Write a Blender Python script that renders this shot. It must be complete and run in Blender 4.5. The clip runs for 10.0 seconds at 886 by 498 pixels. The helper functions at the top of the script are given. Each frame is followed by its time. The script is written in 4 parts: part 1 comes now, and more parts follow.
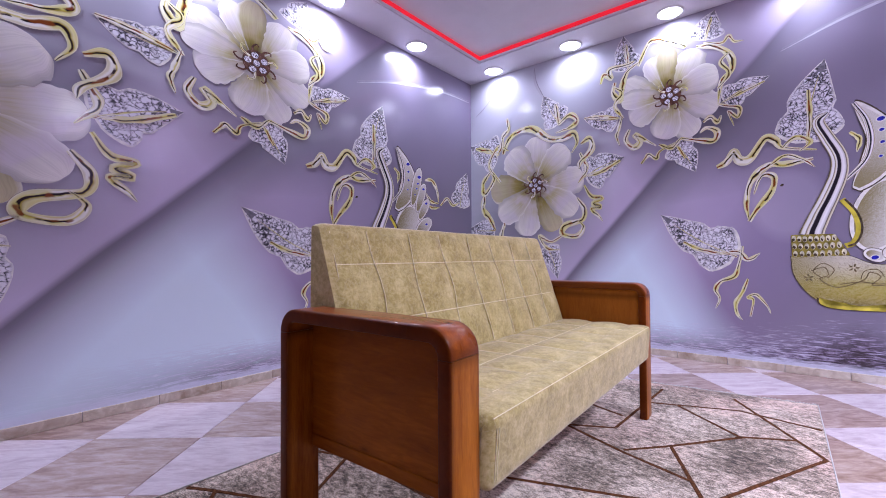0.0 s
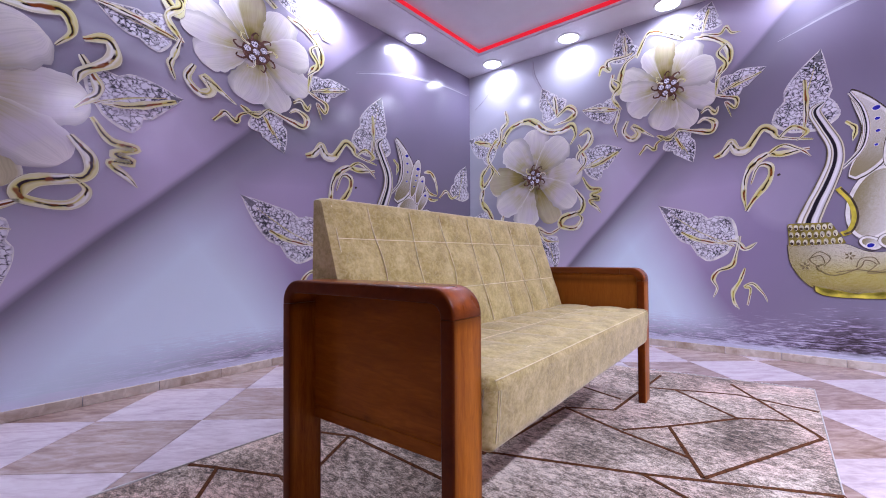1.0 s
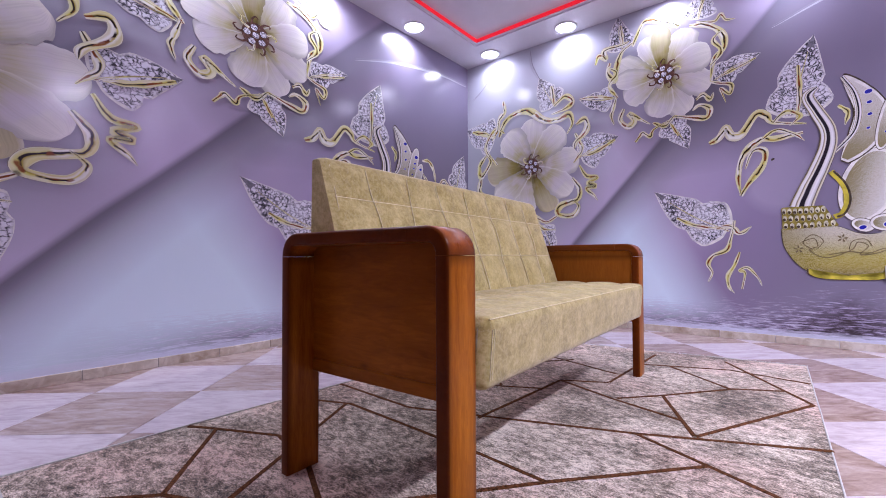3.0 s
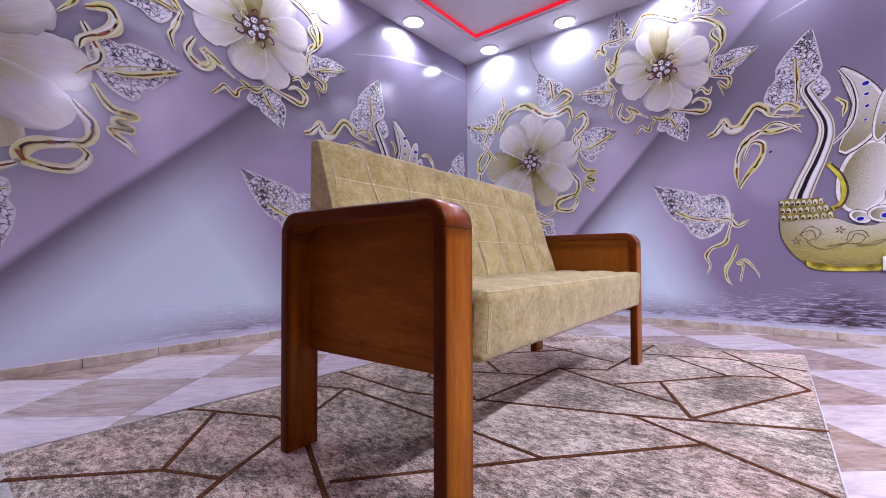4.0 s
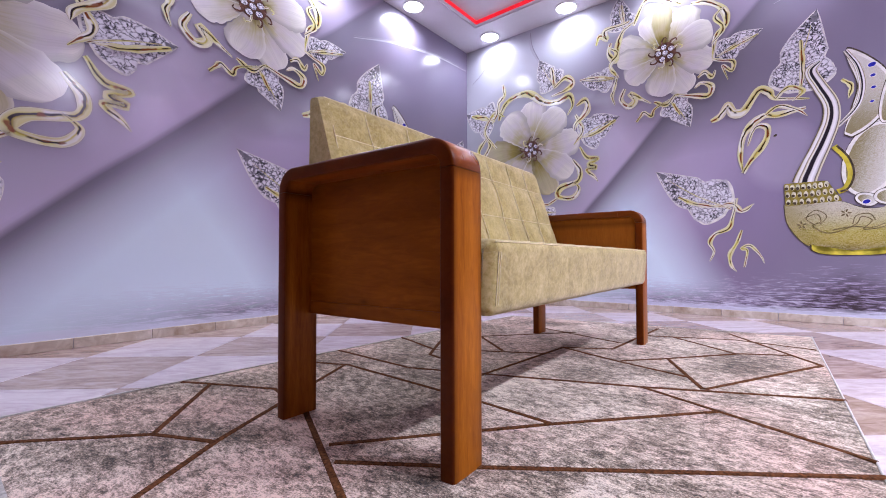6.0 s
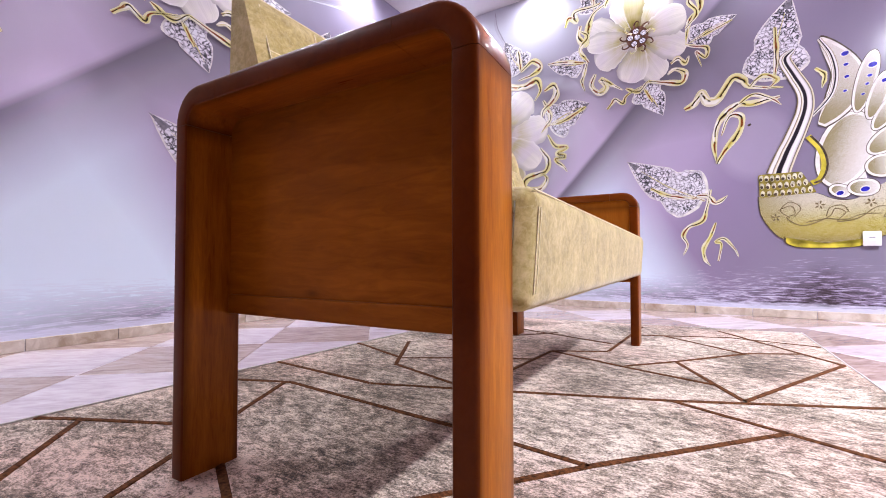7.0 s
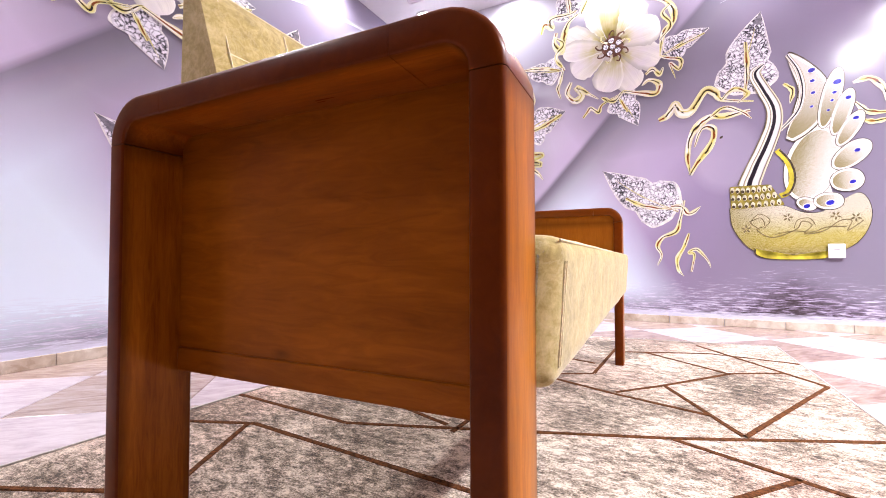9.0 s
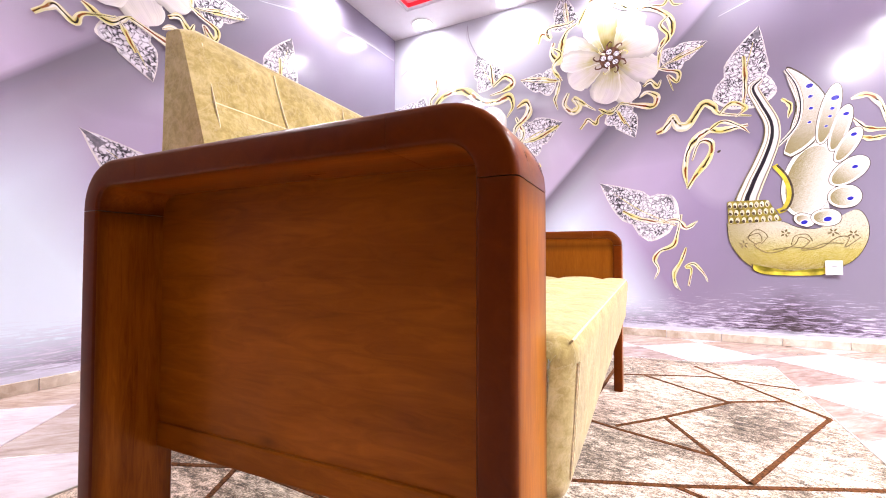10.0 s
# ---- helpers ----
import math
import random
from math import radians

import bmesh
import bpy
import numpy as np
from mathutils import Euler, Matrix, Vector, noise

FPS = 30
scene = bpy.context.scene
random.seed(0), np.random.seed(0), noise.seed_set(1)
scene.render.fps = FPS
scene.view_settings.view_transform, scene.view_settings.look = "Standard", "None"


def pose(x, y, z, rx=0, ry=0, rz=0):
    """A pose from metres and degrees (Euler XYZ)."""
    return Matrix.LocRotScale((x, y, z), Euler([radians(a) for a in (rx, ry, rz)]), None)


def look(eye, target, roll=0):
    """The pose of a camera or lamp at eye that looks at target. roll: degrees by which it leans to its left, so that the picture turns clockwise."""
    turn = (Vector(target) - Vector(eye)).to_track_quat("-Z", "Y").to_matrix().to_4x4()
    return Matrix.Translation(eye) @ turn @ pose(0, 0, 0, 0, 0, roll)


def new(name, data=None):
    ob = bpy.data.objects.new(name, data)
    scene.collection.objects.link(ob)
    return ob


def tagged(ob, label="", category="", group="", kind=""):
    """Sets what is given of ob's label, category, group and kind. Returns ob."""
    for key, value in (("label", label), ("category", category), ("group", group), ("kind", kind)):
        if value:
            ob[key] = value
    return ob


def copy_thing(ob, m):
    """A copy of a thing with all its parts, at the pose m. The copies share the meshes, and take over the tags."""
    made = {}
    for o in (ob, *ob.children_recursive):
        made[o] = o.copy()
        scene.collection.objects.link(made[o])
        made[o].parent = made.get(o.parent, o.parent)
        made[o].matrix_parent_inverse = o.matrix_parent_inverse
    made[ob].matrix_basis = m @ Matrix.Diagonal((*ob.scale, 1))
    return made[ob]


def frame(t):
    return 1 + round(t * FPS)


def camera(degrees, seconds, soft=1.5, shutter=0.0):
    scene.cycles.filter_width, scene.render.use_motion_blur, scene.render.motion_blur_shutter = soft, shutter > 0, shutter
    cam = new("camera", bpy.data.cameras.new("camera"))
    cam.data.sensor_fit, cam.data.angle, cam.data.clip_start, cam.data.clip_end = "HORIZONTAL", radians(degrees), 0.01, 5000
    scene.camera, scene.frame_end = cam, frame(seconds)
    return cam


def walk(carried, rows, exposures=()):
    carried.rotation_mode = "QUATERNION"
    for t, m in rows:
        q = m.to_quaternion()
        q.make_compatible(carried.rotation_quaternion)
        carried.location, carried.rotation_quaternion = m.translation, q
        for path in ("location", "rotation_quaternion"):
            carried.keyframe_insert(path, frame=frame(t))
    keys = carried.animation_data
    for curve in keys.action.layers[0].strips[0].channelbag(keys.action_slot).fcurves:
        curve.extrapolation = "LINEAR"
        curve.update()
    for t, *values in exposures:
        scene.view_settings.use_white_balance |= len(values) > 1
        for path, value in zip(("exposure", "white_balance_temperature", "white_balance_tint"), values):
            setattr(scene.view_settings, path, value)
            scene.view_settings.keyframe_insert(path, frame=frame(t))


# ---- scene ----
cam = camera(92.1, 10.0, soft=1.0)
PATH = [
    (0, (0.117, -0.008, 0.822), (-1.159, 1.531, 0.858), -0.3),
    (0.5, (0.117, -0.017, 0.785), (-1.156, 1.526, 0.821), -0.5),
    (1, (0.115, -0.022, 0.744), (-1.154, 1.524, 0.78), -0.3),
    (1.5, (0.119, -0.026, 0.713), (-1.15, 1.52, 0.749), -0.2),
    (2, (0.122, -0.027, 0.68), (-1.144, 1.52, 0.718), -0.2),
    (2.5, (0.127, -0.031, 0.645), (-1.137, 1.518, 0.685), -0.2),
    (4, (0.144, -0.038, 0.552), (-1.119, 1.512, 0.597), -0.2),
    (4.5, (0.142, -0.037, 0.523), (-1.12, 1.513, 0.568), -0.2),
    (5, (0.142, -0.035, 0.5), (-1.119, 1.517, 0.545), -0.2),
    (5.5, (0.14, -0.034, 0.475), (-1.119, 1.519, 0.52), -0.1),
    (5.7, (0.137, -0.033, 0.467), (-1.121, 1.521, 0.513), -0.1),
    (6.8, (-0.147, 0.187, 0.358), (-1.285, 1.831, 0.409), -0.2),
    (6.9, (-0.173, 0.216, 0.37), (-1.257, 1.896, 0.426), 0.0),
    (7, (-0.192, 0.235, 0.383), (-1.257, 1.927, 0.436), -0.1),
    (7.5, (-0.219, 0.263, 0.4), (-1.236, 1.985, 0.453), -0.1),
    (8, (-0.248, 0.283, 0.415), (-1.221, 2.029, 0.47), -0.2),
    (8.5, (-0.267, 0.295, 0.427), (-1.221, 2.052, 0.482), -0.2),
    (9, (-0.282, 0.305, 0.453), (-1.223, 2.069, 0.509), -0.1),
    (9.5, (-0.293, 0.315, 0.487), (-1.225, 2.083, 0.542), -0.2),
    (10, (-0.306, 0.335, 0.554), (-1.225, 2.111, 0.607), 0.1),
]
walk(cam, [(t, look(eye, target, roll)) for t, eye, target, roll in PATH],
     [(0, 0.05, 5800, 20), (4.0, 0.07, 5980, 19), (5.7, 0.18, 6050, 15.5), (7.0, 0.76, 6560, 10.5), (8.0, 0.93, 6780, 8.5), (10.0, 1.24, 7250, 8.5)])

# ---- light ----
world = bpy.data.worlds.new("night")
scene.world = world
world.use_nodes = True
world.node_tree.nodes["Background"].inputs[0].default_value = (0.02, 0.02, 0.03, 1)
world.node_tree.nodes["Background"].inputs[1].default_value = 0.3
LAMP_STRENGTH = 30.0
WATTS_NORTH, WATTS_WEST, WATTS_EAST, WATTS_KEY = 3.2, 6.5, 46.0, 57.0
LAMP_COLOUR = (0.86, 0.88, 1.0, 1)

# room: inner faces
X0, X1, Y0, Y1, ZC = -2.668, 1.72, -3.2, 3.851, 2.74


# ---- materials ----
class Mat:
    """A small writer of node materials."""

    def __init__(self, name, rough=0.5, metal=0.0, spec=0.5, coat=0.0, coat_rough=0.1):
        self.m = bpy.data.materials.new(name)
        self.m.use_nodes = True
        self.t = self.m.node_tree
        self.b = self.t.nodes["Principled BSDF"]
        self.b.inputs["Roughness"].default_value = rough
        self.b.inputs["Metallic"].default_value = metal
        self.b.inputs["Specular IOR Level"].default_value = spec
        self.b.inputs["Coat Weight"].default_value = coat
        self.b.inputs["Coat Roughness"].default_value = coat_rough

    def node(self, kind, links=(), **props):
        n = self.t.nodes.new(kind)
        for k, v in props.items():
            setattr(n, k, v)
        for key, v in dict(links).items():
            self.put(n.inputs[key], v)
        return n

    def put(self, socket, v):
        if hasattr(v, "is_output"):
            self.t.links.new(v, socket)
        else:
            socket.default_value = v

    def set(self, name, v):
        self.put(self.b.inputs[name], v)

    def coord(self, which="Object", scale=(1, 1, 1), turn=0.0):
        c = self.node("ShaderNodeTexCoord").outputs[which]
        return self.node("ShaderNodeMapping", {"Vector": c, "Scale": scale, "Rotation": (0, 0, turn)}).outputs[0]

    def noise(self, vec, scale, detail=4.0, rough=0.55, distort=0.0):
        return self.node("ShaderNodeTexNoise", {"Vector": vec, "Scale": scale, "Detail": detail, "Roughness": rough, "Distortion": distort}).outputs[0]

    def voronoi(self, vec, scale, out="Distance", feature="F1"):
        return self.node("ShaderNodeTexVoronoi", {"Vector": vec, "Scale": scale}, feature=feature).outputs[out]

    def math(self, op, a, b=0.0, c=0.0, clamp=False):
        n = self.node("ShaderNodeMath", operation=op, use_clamp=clamp)
        for i, v in enumerate((a, b, c)):
            self.put(n.inputs[i], v)
        return n.outputs[0]

    def ramp(self, fac, *stops):
        n = self.node("ShaderNodeValToRGB", {"Fac": fac})
        el = n.color_ramp.elements
        while len(el) < len(stops):
            el.new(0.5)
        for e, (p, c) in zip(el, stops):
            e.position = p
            e.color = (*c, 1) if len(c) == 3 else c
        return n.outputs[0]

    def mix(self, fac, a, b, blend="MIX"):
        n = self.node("ShaderNodeMix", data_type="RGBA", blend_type=blend)
        for s, v in ((n.inputs[0], fac), (n.inputs[6], a), (n.inputs[7], b)):
            self.put(s, (*v, 1) if isinstance(v, tuple) and len(v) == 3 else v)
        return n.outputs[2]

    def split(self, vec):
        return self.node("ShaderNodeSeparateXYZ", {"Vector": vec}).outputs

    def random(self):
        return self.node("ShaderNodeObjectInfo").outputs["Random"]

    def bump(self, height, strength=0.3, distance=0.002):
        self.set("Normal", self.node("ShaderNodeBump", {"Height": height, "Strength": strength, "Distance": distance}).outputs[0])


def grey(v):
    return (v, v, v)


def make_wood(name, dark, light, rough=0.22, axis=(1, 1, 1), coat=0.06, boards=0.0, stain=True):
    k = Mat(name, rough=rough, spec=0.09, coat=coat, coat_rough=0.05)
    v = k.coord(scale=axis)
    wide = k.noise(v, 3.0, 3, 0.5, 0.6)
    fine = k.noise(v, 22.0, 5, 0.6, 1.2)
    both = k.math("ADD", k.math("MULTIPLY", wide, 0.6), k.math("MULTIPLY", fine, 0.4))
    c = k.ramp(both, (0.32, dark), (0.55, tuple((a + b) / 2 for a, b in zip(dark, light))), (0.72, light))
    if boards:
        # glued boards, each of its own tone, and a few knots
        o = k.split(k.coord())
        row = k.math("FLOOR", k.math("DIVIDE", k.math("ADD", o[2], k.math("MULTIPLY", wide, 0.006)), boards))
        tone = k.node("ShaderNodeTexWhiteNoise", {"W": row}, noise_dimensions="1D").outputs["Value"]
        c = k.mix(k.math("MULTIPLY_ADD", tone, 0.18, 0.0), c, dark)
        ring = k.math("SUBTRACT", 1.0, k.math("MULTIPLY", k.voronoi(k.coord(scale=(3.0, 3.0, 7.0)), 1.6), 9.0), clamp=True)
        c = k.mix(k.math("MULTIPLY", ring, 0.6), c, tuple(v * 0.4 for v in dark))
    near = k.math("SUBTRACT", 1.0, k.math("MULTIPLY", k.math("ABSOLUTE", k.math("SUBTRACT", k.split(k.coord())[2], 0.607)), 38.0), clamp=True)
    if stain and not boards:
        y = k.split(k.coord())[1]
        side = k.math("MINIMUM", k.math("ABSOLUTE", k.math("SUBTRACT", y, 0.0525)), k.math("ABSOLUTE", k.math("SUBTRACT", y, 1.6725)))
        c = k.mix(k.ramp(k.math("MULTIPLY", k.math("MULTIPLY_ADD", wide, 0.006, side), 10.0), (0.38, grey(0)), (0.53, grey(0.72))), c, tuple(v * 0.5 for v in dark))
        # stain gathered at the glued joint
        c = k.mix(k.math("MULTIPLY", near, 0.7), c, tuple(v * 0.4 for v in dark))
    k.set("Base Color", c)
    k.set("Roughness", k.math("MULTIPLY_ADD", wide, 0.15, rough - 0.06))
    k.bump(fine, 0.06, 0.001)
    return k.m


# stained, varnished wood: grain along x, y or z
WOOD_Z = make_wood("varnished wood upright grain", (0.20, 0.046, 0.003), (0.54, 0.180, 0.012), 0.30, (7, 7, 0.8))
WOOD_X = make_wood("varnished wood level grain", (0.16, 0.030, 0.003), (0.42, 0.112, 0.009), 0.28, (0.8, 7, 7), coat=0.35)
WOOD_EDGE = make_wood("dark wood edge", (0.085, 0.014, 0.001), (0.165, 0.034, 0.002), 0.30, (1.5, 4, 1.5), stain=False)
WOOD_INNER = make_wood("pale inner panel", (0.28, 0.075, 0.006), (0.56, 0.20, 0.022), 0.34, (6, 6, 0.7))
WOOD_PANEL = make_wood("veneered panel", (0.17, 0.040, 0.002), (0.46, 0.136, 0.008), 0.36, (0.6, 5, 3.2), boards=0.26)


def make_fabric():
    k = Mat("mottled suede", rough=0.85, spec=0.25)
    v = k.coord()
    big = k.noise(v, 13.0, 5, 0.65, 0.4)
    mid = k.noise(v, 75.0, 8, 0.75, 0.3)
    vein = k.math("SUBTRACT", 1.0, k.math("MULTIPLY", k.math("ABSOLUTE", k.math("SUBTRACT", k.noise(v, 30.0, 6, 0.65, 0.8), 0.5)), 22.0), clamp=True)
    fine = k.noise(v, 420.0, 2, 0.6)
    f = k.math("ADD", k.math("MULTIPLY", big, 0.5), k.math("MULTIPLY", mid, 0.5))
    c = k.ramp(f, (0.37, (0.29, 0.215, 0.055)), (0.5, (0.48, 0.38, 0.125)), (0.62, (0.68, 0.57, 0.25)))
    c = k.mix(k.math("MULTIPLY", fine, 0.25), c, (0.22, 0.15, 0.06))
    c = k.mix(k.math("MULTIPLY", vein, 0.30), c, (0.72, 0.62, 0.36))
    k.set("Base Color", c)
    k.set("Sheen Weight", 0.35)
    k.set("Sheen Roughness", 0.5)
    k.bump(k.math("ADD", mid, k.math("MULTIPLY", fine, 0.6)), 0.25, 0.0012)
    return k.m


FABRIC = make_fabric()


def plain(name, colour, rough=0.5, metal=0.0, grain=30.0, amount=0.12, spec=0.5):
    k = Mat(name, rough=rough, metal=metal, spec=spec)
    n = k.noise(k.coord(), grain, 4)
    low = tuple(c * (1 - amount) for c in colour)
    high = tuple(min(1, c * (1 + amount)) for c in colour)
    k.set("Base Color", k.ramp(n, (0.3, low), (0.7, high)))
    k.set("Roughness", k.math("MULTIPLY_ADD", n, 0.16, rough - 0.08))
    return k.m


THREAD = plain("pale stitching thread", (0.78, 0.69, 0.45), 0.8, grain=300, amount=0.2)
CEILING = plain("white ceiling paint", (0.72, 0.70, 0.74), 0.55, grain=6, amount=0.03)
# for the unseen closing walls, kept dark to cut bounced fill light
DARK_PAINT = plain("plum paint against bounce light", (0.22, 0.15, 0.24), 0.5, grain=4, amount=0.08)
PAINT = plain("lilac wall paint", (0.58, 0.54, 0.66), 0.45, grain=4, amount=0.05)
PLASTIC = plain("white plastic", (0.8, 0.8, 0.8), 0.3, grain=20, amount=0.03)
DARK_PLASTIC = plain("grey plastic", (0.3, 0.3, 0.32), 0.4)
GROUT = plain("grout", (0.40, 0.34, 0.33), 0.8, grain=60)


def glow(name, colour, strength):
    k = Mat(name)
    k.set("Base Color", (*colour[:3], 1))
    k.set("Emission Color", (*colour[:3], 1))
    k.set("Emission Strength", strength)
    return k.m


LAMP_GLOW = glow("lit diffuser", LAMP_COLOUR, LAMP_STRENGTH)
RED_GLOW = glow("red light strip", (0.9, 0.015, 0.03), 0.55)


def make_marble(name, lo, mid, hi, rough=0.16):
    k = Mat(name, rough=rough)
    v = k.coord(scale=(1, 1, 1))
    shift = k.node("ShaderNodeVectorMath", {0: v, 1: k.node("ShaderNodeCombineXYZ", {"X": k.math("MULTIPLY", k.random(), 37.0), "Y": k.math("MULTIPLY", k.random(), 91.0)}).outputs[0]}, operation="ADD").outputs[0]
    long = k.node("ShaderNodeMapping", {"Vector": shift, "Scale": (1.0, 3.2, 1.0)}).outputs[0]
    a = k.noise(long, 4.0, 6, 0.6, 1.4)
    b = k.noise(long, 16.0, 5, 0.6, 0.8)
    f = k.math("ADD", k.math("MULTIPLY", a, 0.65), k.math("MULTIPLY", b, 0.35))
    f = k.math("ADD", f, k.math("MULTIPLY_ADD", k.random(), 0.08, -0.04))
    k.set("Base Color", k.ramp(f, (0.34, lo), (0.5, mid), (0.64, hi)))
    k.set("Roughness", k.math("MULTIPLY_ADD", b, 0.14, rough - 0.05))
    return k.m


TILE_BROWN = make_marble("brown marbled tile", (0.25, 0.155, 0.125), (0.40, 0.285, 0.245), (0.54, 0.43, 0.385))
TILE_WHITE = make_marble("pale marbled tile", (0.47, 0.38, 0.40), (0.62, 0.52, 0.55), (0.71, 0.63, 0.655))
TILE_SKIRT = make_marble("beige skirting tile", (0.40, 0.30, 0.22), (0.58, 0.49, 0.40), (0.74, 0.67, 0.58), 0.25)


def make_rug():
    k = Mat("distressed rug pile", rough=0.95, spec=0.1)
    v = k.coord()
    cloud = k.noise(v, 2.6, 5, 0.62, 0.5)
    mottle = k.noise(k.coord(scale=(1.0, 1.5, 1.0), turn=0.5), 30.0, 6, 0.75, 0.5)
    streak = k.noise(k.coord(scale=(0.7, 1.8, 1.0), turn=0.45), 75.0, 5, 0.8, 0.9)
    fine = k.noise(v, 210.0, 3, 0.7)
    f = k.math("ADD", k.math("ADD", k.math("MULTIPLY", cloud, 0.21), k.math("MULTIPLY", mottle, 0.31)), k.math("ADD", k.math("MULTIPLY", streak, 0.26), k.math("MULTIPLY", fine, 0.22)))
    c = k.ramp(f, (0.420, (0.022, 0.017, 0.013)), (0.468, (0.15, 0.110, 0.078)), (0.508, (0.45, 0.365, 0.285)), (0.552, (0.86, 0.755, 0.64)))
    tint = k.ramp(k.noise(v, 1.3, 2), (0.45, (1, 1, 1)), (0.62, (0.95, 0.78, 0.79)))
    k.set("Base Color", k.mix(0.8, c, tint, "MULTIPLY"))
    k.set("Sheen Weight", 0.2)
    k.bump(k.math("ADD", fine, streak), 0.6, 0.004)
    return k.m


RUG = make_rug()
RUG_LINE = plain("brown woven line", (0.11, 0.042, 0.016), 0.9, grain=140, amount=0.75, spec=0.1)
FRINGE = plain("cream fringe", (0.55, 0.52, 0.50), 0.9, grain=120, amount=0.2)


# printed colours of the mural: glossy vinyl paper
def print_mat(name, rough=0.17):
    return Mat(name, rough=rough, spec=0.45)


def make_backdrop():
    k = print_mat("mural ground print")
    o = k.coord()
    x, y, z = k.split(o)
    wob = k.noise(o, 0.8, 2)
    s = k.math("SUBTRACT", z, k.math("MULTIPLY_ADD", x, 1.13, 2.377))
    s = k.math("MULTIPLY_ADD", s, 0.663 * 0.25, 0.5)
    soft = k.math("MULTIPLY_ADD", k.math("SUBTRACT", wob, 0.5), 0.016, s)
    c = k.ramp(soft, (0.0, (0.27, 0.25, 0.31)), (0.17, (0.26, 0.205, 0.31)), (0.27, (0.32, 0.25, 0.395)), (0.35, (0.46, 0.385, 0.55)), (0.42, (0.47, 0.41, 0.55)), (0.464, (0.38, 0.355, 0.43)), (0.497, (0.19, 0.17, 0.215)),
               (0.505, (0.55, 0.475, 0.63)), (0.58, (0.54, 0.49, 0.61)), (0.655, (0.25, 0.23, 0.29)), (0.665, (0.33, 0.31, 0.39)), (0.80, (0.50, 0.51, 0.57)))
    # light swathes in the upper part
    band = k.noise(k.coord(scale=(0.6, 1, 1.6)), 1.1, 2, 0.4, 0.8)
    upper = k.math("MULTIPLY", k.math("SUBTRACT", s, 0.50), 12.0, clamp=True)
    c = k.mix(k.math("MULTIPLY", k.ramp(band, (0.50, grey(0)), (0.60, grey(0.45))), upper), c, (0.62, 0.62, 0.70))
    # low down at the print's far end, stronger wall light put into the colour
    lit_wash = k.math("MULTIPLY", k.math("SUBTRACT", k.math("MULTIPLY_ADD", z, -0.62, 0.07), k.math("MULTIPLY_ADD", x, 1.1, k.math("MULTIPLY", wob, 0.3))), 2.0, clamp=True)
    c = k.mix(k.math("MULTIPLY", lit_wash, k.ramp(soft, (0.42, grey(1.0)), (0.49, grey(0)))), c, (0.72, 0.84, 0.95))
    # dark print round the blooms and the swan's neck
    for cu, cv, size, depth_ in ((-1.95, 1.45, 0.85, 0.75), (-0.50, 1.92, 0.70, 0.85), (0.22, 1.72, 0.60, 0.5), (1.30, 1.5, 0.7, 0.45)):
        far = k.math("SQRT", k.math("ADD", k.math("POWER", k.math("SUBTRACT", x, cu), 2.0), k.math("POWER", k.math("SUBTRACT", z, cv), 2.0)))
        near = k.math("SUBTRACT", 1.0, k.math("DIVIDE", k.math("ADD", far, k.math("MULTIPLY", k.math("SUBTRACT", wob, 0.5), 0.5)), size), clamp=True)
        c = k.mix(k.math("MULTIPLY", k.math("POWER", near, 0.8), depth_), c, (0.12, 0.11, 0.14))
    # a pale round form beside the swan's neck
    far = k.math("SQRT", k.math("ADD", k.math("POWER", k.math("SUBTRACT", x, 0.07), 2.0), k.math("POWER", k.math("MULTIPLY", k.math("SUBTRACT", z, 1.18), 0.85), 2.0)))
    c = k.mix(k.ramp(far, (0.16, grey(0.5)), (0.24, grey(0))), c, (0.60, 0.53, 0.68))
    # rippled water along the foot
    rip = k.noise(k.coord(scale=(4.0, 1, 36.0)), 2.6, 6, 0.7, 0.6)
    under = k.math("MULTIPLY", k.math("SUBTRACT", 0.42, k.math("ABSOLUTE", k.math("SUBTRACT", x, 0.42))), 1.6, clamp=True)
    water = k.ramp(k.math("SUBTRACT", rip, k.math("MULTIPLY", under, 0.14)), (0.39, (0.045, 0.030, 0.036)), (0.48, (0.25, 0.20, 0.30)), (0.54, (0.46, 0.42, 0.57)), (0.66, (0.72, 0.70, 0.80)))
    edge = k.math("ADD", 0.27, k.math("MULTIPLY", under, 0.20))
    mask = k.math("MULTIPLY", k.math("SUBTRACT", k.math("ADD", edge, k.math("MULTIPLY", k.math("SUBTRACT", rip, 0.5), 0.5)), z), 6.0, clamp=True)
    calm = k.ramp(k.math("MULTIPLY_ADD", x, 0.25, 0.75), (0.38, grey(0.12)), (0.56, grey(0.95)))
    c = k.mix(k.math("MULTIPLY", mask, calm), k.mix(k.math("MULTIPLY", k.math("ADD", x, 0.5, clamp=True), 0.78), c, (0.205, 0.185, 0.25)), water)
    foam = k.math("MULTIPLY", k.math("SUBTRACT", 0.075, k.math("SUBTRACT", z, k.math("MULTIPLY", rip, 0.06))), 30.0, clamp=True)
    c = k.mix(k.math("MULTIPLY", foam, 0.8), c, (0.70, 0.71, 0.86))
    k.set("Base Color", c)
    k.bump(k.noise(o, 260.0, 2), 0.05, 0.0006)
    return k.m


BACKDROP = make_backdrop()


